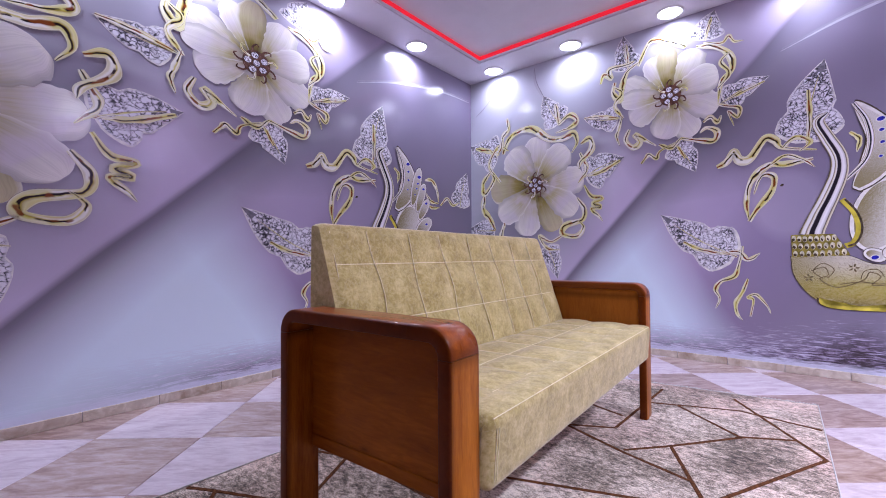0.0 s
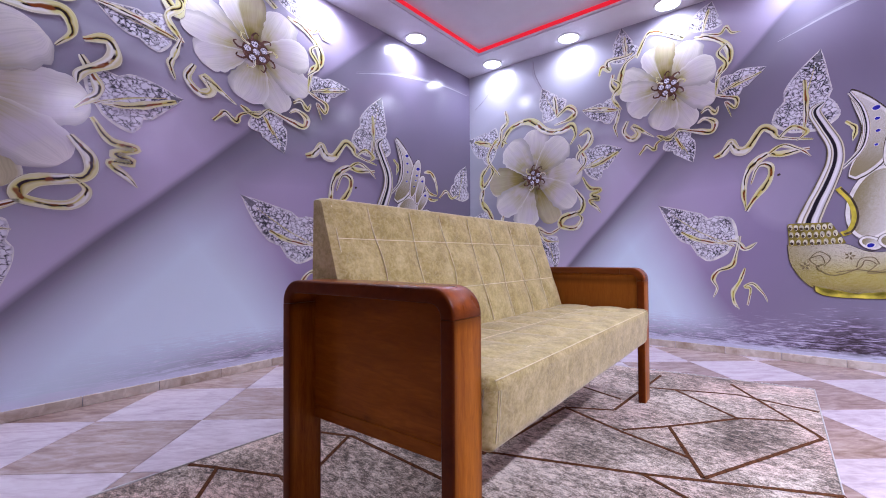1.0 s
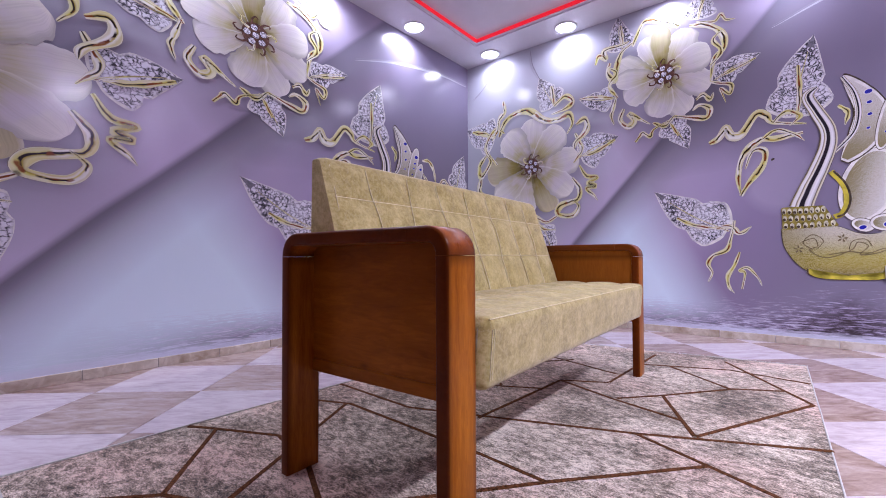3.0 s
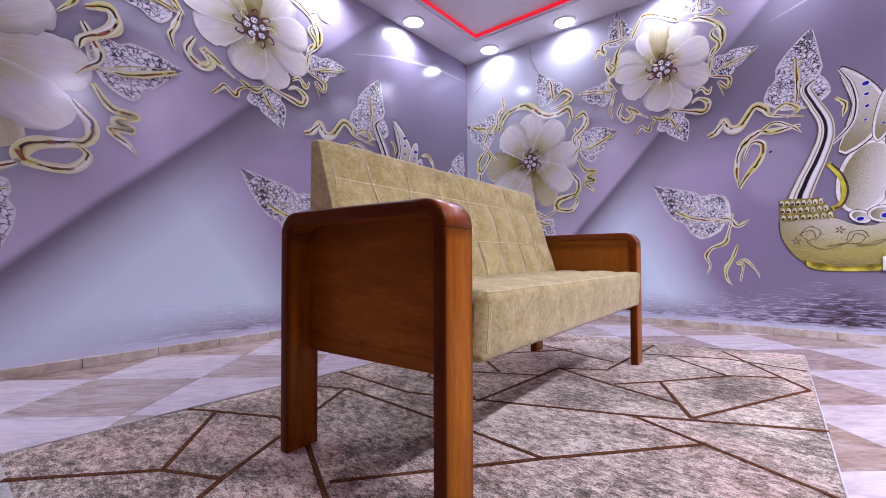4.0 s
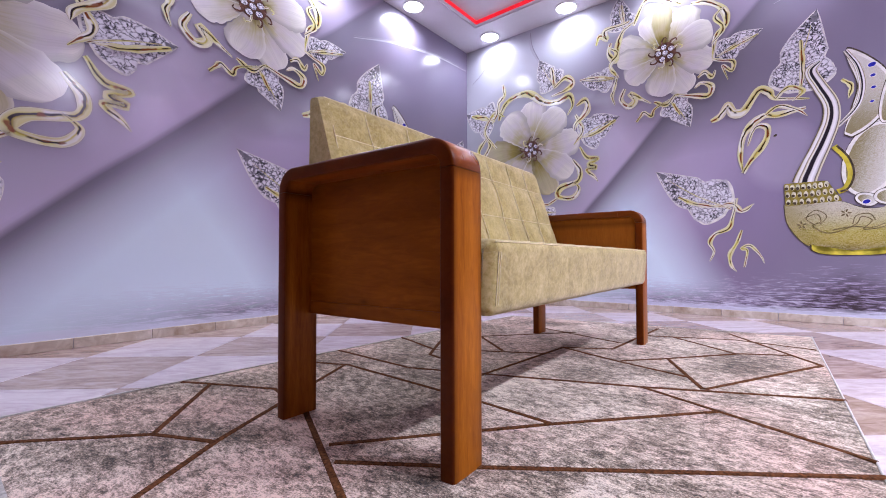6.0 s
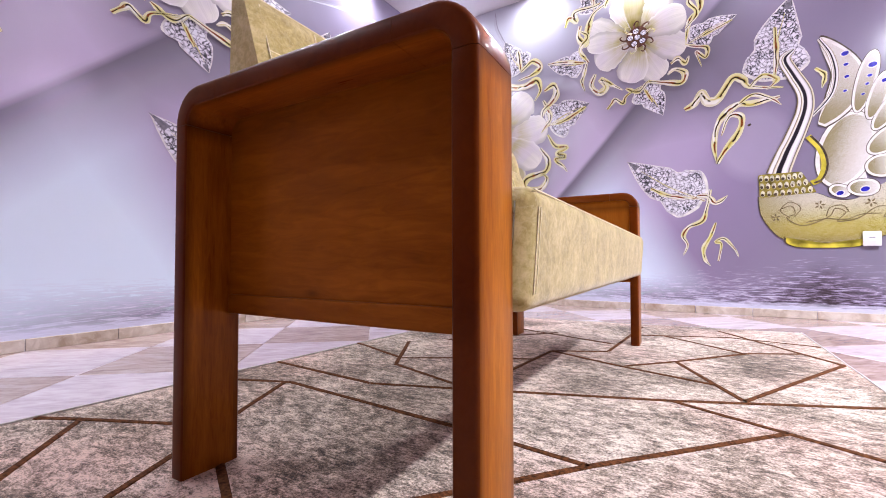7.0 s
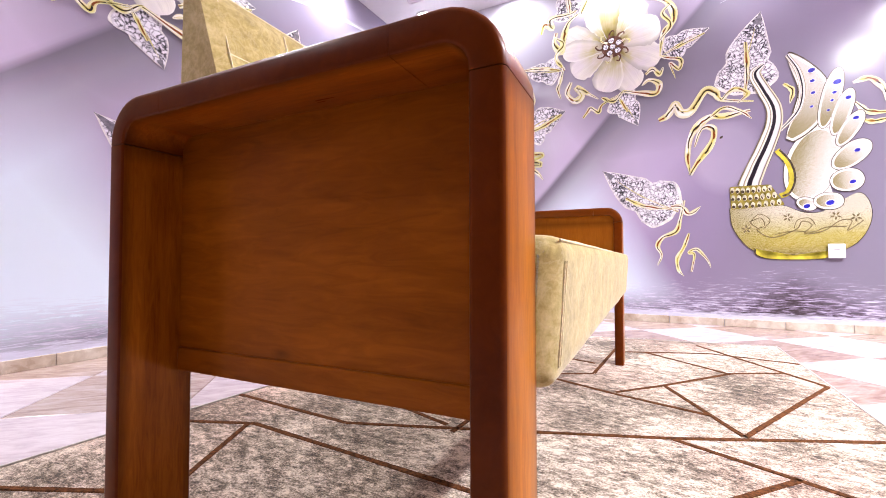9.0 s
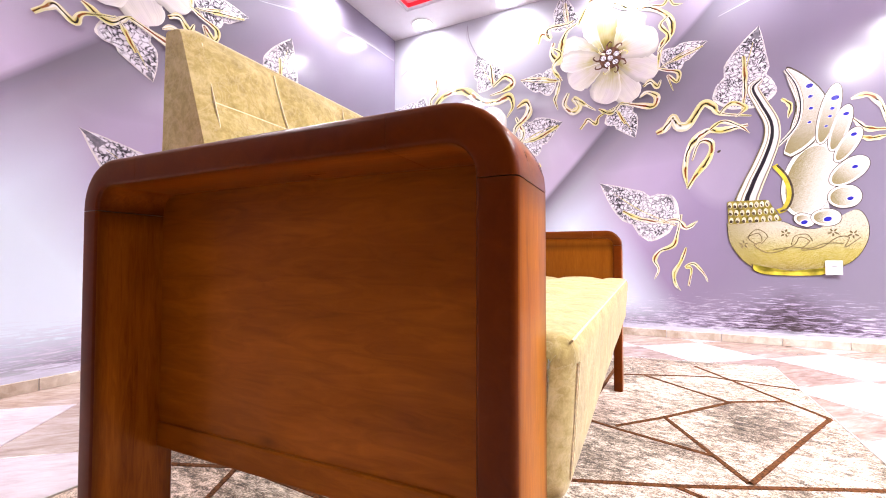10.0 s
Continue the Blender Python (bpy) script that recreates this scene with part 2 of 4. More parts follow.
def make_petal(name, base, body, deep):
    """Soft petal: dark olive at its root, pale and a little lilac outwards, with faint pleats."""
    k = print_mat(name)
    u = k.split(k.coord("UV"))
    streak = k.noise(k.coord("UV", scale=(0.9, 9, 1)), 2.0, 2, 0.5)
    cloud = k.noise(k.coord(), 7.0, 2, 0.5)
    along = k.math("ADD", u[0], k.math("MULTIPLY", k.math("SUBTRACT", streak, 0.5), 0.26))
    c = k.ramp(along, (0.16, base), (0.36, deep), (0.66, tuple(0.86 * v for v in body)), (0.84, body), (0.98, tuple(min(0.88, v * 1.12) for v in body)))
    c = k.mix(k.ramp(cloud, (0.45, grey(0)), (0.62, grey(0.5))), c, (body[0] * 0.86, body[1] * 0.80, body[2] * 1.02))
    pleat = k.noise(k.coord("UV", scale=(0.5, 16, 1)), 2.0, 1, 0.4)
    c = k.mix(k.math("MULTIPLY", k.ramp(pleat, (0.40, grey(1)), (0.52, grey(0))), 0.16), c, tuple(v * 0.5 for v in body))
    # one side of each petal lies under its neighbour
    c = k.mix(k.ramp(u[1], (0.02, grey(0.55)), (0.20, grey(0))), c, tuple(v * 0.42 for v in body))
    c = k.mix(k.ramp(u[1], (0.90, grey(0)), (0.985, grey(0.5))), c, (0.84, 0.83, 0.80))
    k.set("Base Color", c)
    return k.m


PETAL = make_petal("ivory petal print", (0.15, 0.115, 0.02), (0.73, 0.70, 0.64), (0.42, 0.37, 0.18))
PETAL_OLIVE = make_petal("olive petal print", (0.09, 0.065, 0.012), (0.52, 0.47, 0.28), (0.25, 0.205, 0.05))


def make_leaf():
    """Silver filigree: bright facets among dark, crooked gaps."""
    k = print_mat("silver jewelled leaf print")
    o = k.coord()
    warp = k.node("ShaderNodeVectorMath", {0: o, 1: k.node("ShaderNodeVectorMath", {0: k.node("ShaderNodeTexNoise", {"Vector": o, "Scale": 26.0, "Detail": 2.0}).outputs[1], 3: 0.055}, operation="SCALE").outputs[0]}, operation="ADD").outputs[0]
    edge = k.voronoi(warp, 36.0, "Distance", "DISTANCE_TO_EDGE")
    small = k.voronoi(warp, 95.0)
    patch = k.noise(o, 6.0, 2, 0.5)
    f = k.math("ADD", k.math("MULTIPLY", edge, 2.4), k.math("MULTIPLY", k.math("SUBTRACT", 0.55, small), 0.55))
    f = k.math("ADD", f, k.math("MULTIPLY_ADD", patch, -0.9, 0.58))
    c = k.ramp(f, (0.10, (0.045, 0.043, 0.05)), (0.24, (0.22, 0.21, 0.24)), (0.38, (0.50, 0.48, 0.53)), (0.70, (0.80, 0.79, 0.84)))
    u = k.split(k.coord("UV"))
    rim = k.math("ABSOLUTE", k.math("SUBTRACT", u[1], 0.5))
    c = k.mix(k.ramp(rim, (0.44, grey(0)), (0.48, grey(0.7))), c, (0.68, 0.66, 0.68))
    k.set("Base Color", c)
    return k.m


LEAF = make_leaf()


def make_gold(name, stops, wobble=1.1):
    k = print_mat(name)
    u = k.split(k.coord("UV"))
    n = k.noise(k.coord("UV", scale=(4.5, 0.5, 1)), 1.0, 1, 0.4)
    n = k.math("ADD", k.math("MULTIPLY", n, 0.7), k.math("MULTIPLY", k.noise(k.coord(), 7.0, 1, 0.4), 0.3))
    across = k.math("ADD", u[1], k.math("MULTIPLY", k.math("SUBTRACT", n, 0.5), wobble))
    k.set("Base Color", k.ramp(across, *stops))
    return k.m


def make_vine():
    """Polished gold ribbon: ivory and yellow, with black and red-brown reflections that come and go along it."""
    k = print_mat("gold scroll print")
    o = k.coord()
    v = k.split(k.coord("UV"))[1]
    sway = k.noise(o, 9.0, 2, 0.5)
    across = k.math("MULTIPLY_ADD", k.math("SUBTRACT", sway, 0.5), 0.9, v)
    c = k.ramp(across, (0.10, (0.70, 0.66, 0.46)), (0.24, (0.86, 0.85, 0.78)), (0.44, (0.80, 0.78, 0.66)), (0.58, (0.58, 0.50, 0.10)), (0.70, (0.84, 0.82, 0.70)), (0.90, (0.66, 0.60, 0.32)))
    yellow = k.ramp(k.noise(o, 6.5, 1, 0.4), (0.47, grey(0)), (0.55, grey(0.8)))
    c = k.mix(yellow, c, k.ramp(across, (0.15, (0.72, 0.70, 0.36)), (0.42, (0.60, 0.55, 0.03)), (0.62, (0.36, 0.27, 0.01)), (0.80, (0.74, 0.71, 0.30))))
    # black streak inside the ribbon, broken along its length
    there = k.ramp(k.noise(o, 11.0, 2, 0.5), (0.42, grey(0)), (0.46, grey(1)))
    core = k.ramp(across, (0.37, grey(0)), (0.42, grey(1)), (0.56, grey(1)), (0.61, grey(0)))
    c = k.mix(k.math("MULTIPLY", there, core), c, (0.022, 0.012, 0.012))
    warm = k.ramp(k.noise(o, 10.0, 2, 0.5), (0.54, grey(0)), (0.58, grey(0.9)))
    beside = k.ramp(across, (0.30, grey(0)), (0.38, grey(1)), (0.62, grey(1)), (0.70, grey(0)))
    c = k.mix(k.math("MULTIPLY", warm, beside), c, (0.22, 0.05, 0.008))
    rim = k.math("ABSOLUTE", k.math("SUBTRACT", v, 0.5))
    c = k.mix(k.ramp(rim, (0.40, grey(0)), (0.44, grey(0.6)), (0.47, grey(0.6)), (0.49, grey(1))), c, k.ramp(rim, (0.465, (0.80, 0.78, 0.68)), (0.485, (0.26, 0.22, 0.16))))
    k.set("Base Color", c)
    return k.m


VINE = make_vine()
CHROME = make_gold("gilt neck print", ((0.0, (0.10, 0.08, 0.05)), (0.05, (0.30, 0.25, 0.12)), (0.09, (0.74, 0.71, 0.66)), (0.20, (0.82, 0.80, 0.80)), (0.25, (0.16, 0.12, 0.08)), (0.29, (0.66, 0.60, 0.42)), (0.35, (0.80, 0.78, 0.74)), (0.39, (0.022, 0.018, 0.024)), (0.56, (0.02, 0.016, 0.022)), (0.60, (0.70, 0.68, 0.66)),
                                       (0.72, (0.84, 0.82, 0.84)), (0.82, (0.60, 0.57, 0.56)), (0.87, (0.07, 0.05, 0.04)), (0.91, (0.60, 0.54, 0.34)), (0.96, (0.74, 0.70, 0.58)), (1.0, (0.06, 0.04, 0.03))), 0.22)


def make_body():
    k = print_mat("gilded swan body print")
    o = k.coord()
    z = k.split(o)[2]
    sand = k.noise(o, 260.0, 2, 0.7)
    c = k.ramp(k.math("MULTIPLY_ADD", z, 2.2, -1.05), (0.03, (0.13, 0.09, 0.002)), (0.16, (0.30, 0.235, 0.004)), (0.30, (0.36, 0.30, 0.03)), (0.46, (0.44, 0.40, 0.22)), (0.66, (0.52, 0.49, 0.42)))
    c = k.mix(k.ramp(k.split(o)[0], (0.10, grey(0.75)), (0.34, grey(0))), c, (0.20, 0.155, 0.012))
    c = k.mix(k.ramp(sand, (0.42, grey(0)), (0.62, grey(0.45))), c, (0.75, 0.70, 0.45))
    c = k.mix(k.ramp(sand, (0.36, grey(0.6)), (0.44, grey(0))), c, (0.10, 0.075, 0.01))
    k.set("Base Color", c)
    return k.m


SWAN_BODY = make_body()


def make_speckle():
    k = print_mat("speckled silver print")
    o = k.coord()
    sand = k.noise(o, 300.0, 2, 0.7)
    u = k.split(k.coord("UV"))
    c = k.ramp(k.math("ADD", k.math("MULTIPLY", sand, 0.6), k.math("MULTIPLY", u[0], 0.35)), (0.34, (0.25, 0.215, 0.10)), (0.50, (0.52, 0.49, 0.41)), (0.70, (0.72, 0.70, 0.69)))
    k.set("Base Color", c)
    return k.m


SPECKLE = make_speckle()
OUTLINE = plain("dark gilt outline print", (0.075, 0.055, 0.035), 0.25, grain=40, amount=0.6)
RIM_LIGHT = plain("pale gilt rim print", (0.76, 0.74, 0.70), 0.2, grain=20, amount=0.16)
TIP_DARK = plain("dark leaf tip print", (0.20, 0.19, 0.22), 0.14, grain=60, amount=0.4)
RIM_PALE = plain("pale fold print", (0.50, 0.49, 0.56), 0.14, grain=8, amount=0.1)
RIM_SHADE = plain("grey fold print", (0.33, 0.31, 0.37), 0.14, grain=8, amount=0.1)
RING_GOLD = plain("yellow gilt print", (0.52, 0.44, 0.05), 0.2, grain=12, amount=0.5)
JEWEL = plain("blue jewel print", (0.03, 0.03, 0.40), 0.15, grain=60, amount=0.4)
BEAD = plain("gilt bead print", (0.60, 0.57, 0.40), 0.2, grain=45, amount=0.4)
COLLAR_GOLD = plain("dull gilt print", (0.24, 0.195, 0.04), 0.2, grain=30, amount=0.6)
SCROLL_PRINT = plain("engraved line print", (0.16, 0.12, 0.05), 0.3, grain=40, amount=0.3)

def make_crystal():
    k = print_mat("crystal print")
    u, v, _ = k.split(k.coord("UV"))
    x, y = k.math("SUBTRACT", u, 0.5), k.math("SUBTRACT", v, 0.5)
    far = k.math("SQRT", k.math("ADD", k.math("MULTIPLY", x, x), k.math("MULTIPLY", y, y)))
    facet = k.node("ShaderNodeTexWhiteNoise", {"Vector": k.voronoi(k.coord(), 150.0, "Color")}, noise_dimensions="3D").outputs["Value"]
    c = k.ramp(facet, (0.15, (0.07, 0.06, 0.08)), (0.45, (0.42, 0.40, 0.46)), (0.75, (0.84, 0.83, 0.88)))
    k.set("Base Color", k.mix(k.ramp(far, (0.42, grey(0)), (0.46, grey(1))), c, (0.06, 0.04, 0.03)))
    return k.m


CRYSTAL = make_crystal()
BROWN_PRINT = plain("brown curl print", (0.10, 0.045, 0.03), 0.25, grain=50, amount=0.6)


# ---- mesh helpers ----
def mesh_of(name, bm, material, smooth=True):
    me = bpy.data.meshes.new(name)
    bm.normal_update()
    bm.to_mesh(me)
    bm.free()
    me.materials.append(material)
    if smooth:
        me.shade_smooth()
        me.set_sharp_from_angle(angle=radians(40))
    return me


def part(name, bm, material, parent=None, label="", smooth=False):
    ob = new(name, mesh_of(name, bm, material, smooth))
    ob.parent = parent
    if label:
        ob["label"] = label
    return ob


def box(lo, hi, bevel=0.0, seg=2):
    bm = bmesh.new()
    bmesh.ops.create_cube(bm, size=1)
    for v in bm.verts:
        v.co = Vector([a + (b - a) * (c + 0.5) for a, b, c in zip(lo, hi, v.co)])
    if bevel:
        bmesh.ops.bevel(bm, geom=bm.edges[:], offset=bevel, segments=seg, affect="EDGES", profile=0.5)
    return bm


def spline(points, n):
    """n points along a smooth curve through the given ones."""
    p = [Vector(q) for q in points]
    p = [2 * p[0] - p[1], *p, 2 * p[-1] - p[-2]]
    out = []
    for i in range(n):
        f = i / (n - 1) * (len(p) - 3)
        j = min(int(f), len(p) - 4)
        t = f - j
        a, b, c, d = p[j:j + 4]
        out.append(0.5 * (2 * b + (c - a) * t + (2 * a - 5 * b + 4 * c - d) * t * t + (3 * b - a - 3 * c + d) * t ** 3))
    return out


def tube(points, r, n=6, closed=False):
    bm = bmesh.new()
    rings = []
    pts = [Vector(q) for q in points]
    for i, p in enumerate(pts):
        a, b = pts[max(i - 1, 0)], pts[min(i + 1, len(pts) - 1)]
        d = (b - a).normalized()
        s = d.cross(Vector((0.31, 0.17, 0.93))).normalized()
        t = d.cross(s)
        rings.append([bm.verts.new(p + r * (math.cos(k * math.tau / n) * s + math.sin(k * math.tau / n) * t)) for k in range(n)])
    for a, b in zip(rings, rings[1:]):
        for k in range(n):
            bm.faces.new((a[k], a[(k + 1) % n], b[(k + 1) % n], b[k]))
    bm.faces.new(rings[0][::-1])
    bm.faces.new(rings[-1])
    return bm


# ---- structure ----
def slab(name, lo, hi, material, label, category):
    ob = part(name, box(lo, hi), material)
    return tagged(ob, label, category, kind="structure")


T = 0.15
slab("wall_north", (X0 - T, Y1, 0), (X1 + T, Y1 + T, 2.95), PAINT, "lilac plastered wall behind the printed mural", "wall")
slab("wall_west", (X0 - T, Y0, 0), (X0, Y1, 2.95), PAINT, "lilac plastered wall behind the second mural", "wall")
# south and east walls are unseen, added dark so little light bounces back
slab("wall_south", (X0 - T, Y0 - T, 0), (X1 + T, Y0, 2.95), DARK_PAINT, "unseen plum wall added to close the room, dark to cut bounce light", "wall")
slab("wall_east", (X1, Y0, 0), (X1 + T, Y1, 2.95), DARK_PAINT, "unseen plum wall added to close the room, dark to cut bounce light", "wall")
slab("ceiling", (X0, Y0, 2.788), (X1, Y1, 2.93), CEILING, "white raised ceiling panel", "ceiling")

W = 0.405


def ring_bm(inset0, inset1, z0, z1):
    """A rectangular ring along the walls, between two insets."""
    bm = bmesh.new()
    loops = []
    for inset, z in ((inset0, z0), (inset1, z0), (inset1, z1), (inset0, z1)):
        loops.append([bm.verts.new(c) for c in ((X0 + inset, Y0 + inset, z), (X1 - inset, Y0 + inset, z), (X1 - inset, Y1 - inset, z), (X0 + inset, Y1 - inset, z))])
    for a, b in zip(loops, loops[1:] + loops[:1]):
        for i in range(4):
            bm.faces.new((a[i], b[i], b[(i + 1) % 4], a[(i + 1) % 4]))
    bmesh.ops.recalc_face_normals(bm, faces=bm.faces[:])
    return bm


tagged(part("ceiling_border", ring_bm(0.0, W - 0.03, ZC, 2.787), CEILING), "white dropped ceiling border with downlights", "ceiling border", kind="structure")
tagged(part("ceiling_trim", ring_bm(W - 0.03, W, ZC + 0.010, 2.787), CEILING), "white stepped edge of the ceiling border", "ceiling trim", kind="structure")
tagged(part("light_strip", ring_bm(W + 0.001, W + 0.007, ZC + 0.013, 2.786), RED_GLOW), "glowing red light strip lining the ceiling recess", "light strip")


def downlight(x, y):
    bm = bmesh.new()
    prof = ((0.082, 0.0), (0.084, -0.010), (0.096, -0.011), (0.102, -0.006), (0.103, 0.0))
    n = 32
    loops = [[bm.verts.new((r * math.cos(k * math.tau / n), r * math.sin(k * math.tau / n), z)) for k in range(n)] for r, z in prof]
    for a, b in zip(loops, loops[1:] + loops[:1]):
        for k in range(n):
            bm.faces.new((a[k], a[(k + 1) % n], b[(k + 1) % n], b[k]))
    bmesh.ops.recalc_face_normals(bm, faces=bm.faces[:])
    top = new("downlight")
    top.matrix_basis = pose(x, y, ZC)
    part("bezel", bm, PLASTIC, top, "white plastic ring", True)
    bm = bmesh.new()
    bmesh.ops.create_circle(bm, cap_ends=True, radius=0.0835, segments=32, matrix=Matrix.Translation((0, 0, -0.006)) @ Matrix.Rotation(math.pi, 4, "X"))
    part("diffuser", bm, LAMP_GLOW, top, "glowing cool white disc")
    return tagged(top, "round white recessed downlight, lit, in the ceiling border", "downlight", "downlights round the ceiling")


LAMP = downlight(-2.27, 3.705)
LAMPS = [(-1.445, 3.705), (-0.627, 3.705), (0.19, 3.705), (1.0, 3.705)]
LAMPS += [(-2.52, y) for y in (2.813, 1.893, 0.973, 0.053, -0.85)]
LAMPS += [(1.57, y) for y in (1.15, 2.07)]
for p in LAMPS:
    copy_thing(LAMP, pose(p[0], p[1], ZC))
for name, watts, spread in (("north_beam", WATTS_NORTH, 150), ("west_beam", WATTS_WEST, 150), ("east_beam", WATTS_EAST, 156), ("key_beam", WATTS_KEY, 142)):
    beam = bpy.data.lights.new(name, "AREA")
    beam.shape, beam.size, beam.energy, beam.spread, beam.color = "DISK", 0.16, watts, radians(spread), LAMP_COLOUR[:3]
    for p in [(-2.27, 3.705)] + LAMPS:
        side = {(1.57, 1.15): "east_beam", (1.57, 2.07): "key_beam"}.get(p, "west_beam" if p[0] < -2.4 else "north_beam")
        if side == name:
            new(name, beam).matrix_basis = pose(p[0], p[1], ZC - 0.014)


# ---- sofa ----
SOFA = new("sofa")
SOFA.matrix_basis = pose(-0.405, 0.638, 0.010, 0, 0, 2.2)
tagged(SOFA, "beige suede sofa with stitched squares and reddish-brown wooden arms", "sofa")
ARM_D, ARM_H, ARM_W, BAR, LENGTH = 0.584, 0.672, 0.105, 0.034, 1.725


def bar_bm(path, y0, y1, out=-1, round_=0.007):
    """A flat bar along a path of (x, z, inward x, inward z), rounded on its long edges."""
    bm = bmesh.new()
    sec = []
    for cn, cy, a0 in ((round_, y0 + round_, 180), (BAR - round_ * 0.6, y0 + round_ * 0.6, 270), (BAR - round_ * 0.6, y1 - round_ * 0.6, 0), (round_, y1 - round_, 90)):
        r = round_ if cn == round_ else round_ * 0.6
        for k in range(4):
            a = radians(a0 + k * 30)
            sec.append((cn + r * math.cos(a), cy + r * math.sin(a)))
    rings = [[bm.verts.new((x + nx * n, y, z + nz * n)) for n, y in sec] for x, z, nx, nz in path]
    m = len(sec)
    for a, b in zip(rings, rings[1:]):
        for k in range(m):
            bm.faces.new((a[k], a[(k + 1) % m], b[(k + 1) % m], b[k]))
    bm.faces.new(rings[0])
    bm.faces.new(rings[-1][::-1])
    bmesh.ops.recalc_face_normals(bm, faces=bm.faces[:])
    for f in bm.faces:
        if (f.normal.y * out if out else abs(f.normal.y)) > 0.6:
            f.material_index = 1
    return bm


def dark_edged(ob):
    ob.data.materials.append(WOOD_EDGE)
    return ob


def corner_path(front, r=0.062, low=0.607):
    """From the leg's joint round the corner to the top rail's joint."""
    s = 1 if front else -1
    xo = 0.004 if front else -ARM_D
    path = [(xo, low + 0.001, -s, 0), (xo, ARM_H - r, -s, 0)]
    for k in range(1, 9):
        a = radians(k * 90 / 8)
        path.append((xo - s * r + s * r * math.cos(a), ARM_H - r + r * math.sin(a), -s * math.cos(a), -math.sin(a)))
    path.append((xo - s * 0.115, ARM_H, 0, -1))
    return path


def build_arm(y0, y1, inner):
    arm = new("armrest")
    arm.parent = SOFA
    arm["label"] = "reddish-brown varnished wooden armrest frame with an inset panel"
    for front in (True, False):
        s = 1 if front else -1
        xo = 0.004 if front else -ARM_D
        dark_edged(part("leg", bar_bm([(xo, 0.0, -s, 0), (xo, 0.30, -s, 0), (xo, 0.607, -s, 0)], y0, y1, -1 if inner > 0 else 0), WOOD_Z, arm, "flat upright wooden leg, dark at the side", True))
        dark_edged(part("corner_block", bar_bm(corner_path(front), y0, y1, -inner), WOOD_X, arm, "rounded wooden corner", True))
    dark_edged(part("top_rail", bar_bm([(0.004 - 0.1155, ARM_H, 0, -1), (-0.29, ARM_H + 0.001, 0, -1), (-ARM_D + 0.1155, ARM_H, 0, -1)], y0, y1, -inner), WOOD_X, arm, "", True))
    pa, pb = (y1 - 0.020, y1 - 0.008) if inner > 0 else (y0 + 0.008, y0 + 0.020)
    part("panel", box((-ARM_D + BAR - 0.004, pa, 0.300), (0.004 - BAR + 0.004, pb, ARM_H - BAR + 0.004)), WOOD_PANEL if inner > 0 else WOOD_INNER, arm, "wide veneered side panel")
    ra, rb = (pa - 0.004, pb + 0.003) if inner > 0 else (pa - 0.003, pb + 0.004)
    part("lower_rail", box((-ARM_D + BAR - 0.002, ra, 0.275), (0.004 - BAR + 0.002, rb, 0.311), 0.003), WOOD_PANEL, arm, "paler lower rail")
    return arm


build_arm(0.0, ARM_W, 1)
build_arm(LENGTH - ARM_W, LENGTH, -1)


def cushion_bm(profile, ends, stations, puff, tuck=0.026):
    """A stuffed body: a closed profile in x and z swept along y, drawn in at its ends; puff(x, y, z, nx, nz) pushes the skin out."""
    bm = bmesh.new()
    y0, y1 = ends
    cx = sum(p[0] for p in profile) / len(profile)
    cz = sum(p[1] for p in profile) / len(profile)
    m = len(profile)
    nor = []
    for i in range(m):
        a, b = profile[i - 1], profile[(i + 1) % m]
        d = Vector((b[1] - a[1], -(b[0] - a[0]))).normalized()
        if d.dot(Vector((profile[i][0] - cx, profile[i][1] - cz))) < 0:
            d = -d
        nor.append(d)
    ys = [0.0, 0.002, 0.005, 0.010, 0.016, 0.022]
    ys = [y0 + q for q in ys] + [y0 + 0.03 + (y1 - y0 - 0.06) * k / stations for k in range(stations + 1)] + [y1 - q for q in reversed(ys)]
    rings = []
    for y in ys:
        e = min(y - y0, y1 - y)
        pull = tuck * max(0.0, 1 - e / 0.030) ** 2
        ring = []
        for (x, z), d in zip(profile, nor):
            h = puff(x, y, z) * min(1.0, e / 0.03)
            ring.append(bm.verts.new((x + d.x * (h - pull), y, z + d.y * (h - pull))))
        rings.append(ring)
    for a, b in zip(rings, rings[1:]):
        for k in range(m):
            bm.faces.new((a[k], a[(k + 1) % m], b[(k + 1) % m], b[k]))
    for ring in (rings[0], rings[-1]):
        bm.faces.new(ring)
    bmesh.ops.recalc_face_normals(bm, faces=bm.faces[:])
    return bm


def rounded(corners, n):
    """A closed profile with rounded corners, from (x, z, radius), with n points along every side."""
    out = []
    k = len(corners)
    ends = []
    for i, (x, z, r) in enumerate(corners):
        p = Vector((x, z))
        a = (Vector(corners[i - 1][:2]) - p).normalized()
        b = (Vector(corners[(i + 1) % k][:2]) - p).normalized()
        arc = []
        for j in range(6):
            t = j / 5
            arc.append((p + a * r) * (1 - t) ** 2 + 2 * p * t * (1 - t) + (p + b * r) * t * t)
        ends.append(arc)
    for i in range(k):
        out += ends[i]
        q0, q1 = ends[i][-1], ends[(i + 1) % k][0]
        out += [q0.lerp(q1, j / (n + 1)) for j in range(1, n + 1)]
    return [(p.x, p.y) for p in out]


CY0, CY1 = 0.1065, 1.6185
COLS = 8


def tuft(a, b):
    """How far a stuffed square stands out, at a and b squares along."""
    fa, fb = a - math.floor(a), b - math.floor(b)
    return (1 - abs(2 * fa - 1) ** 3.0) * (1 - abs(2 * fb - 1) ** 3.0)


SEAT_TOP = 0.468


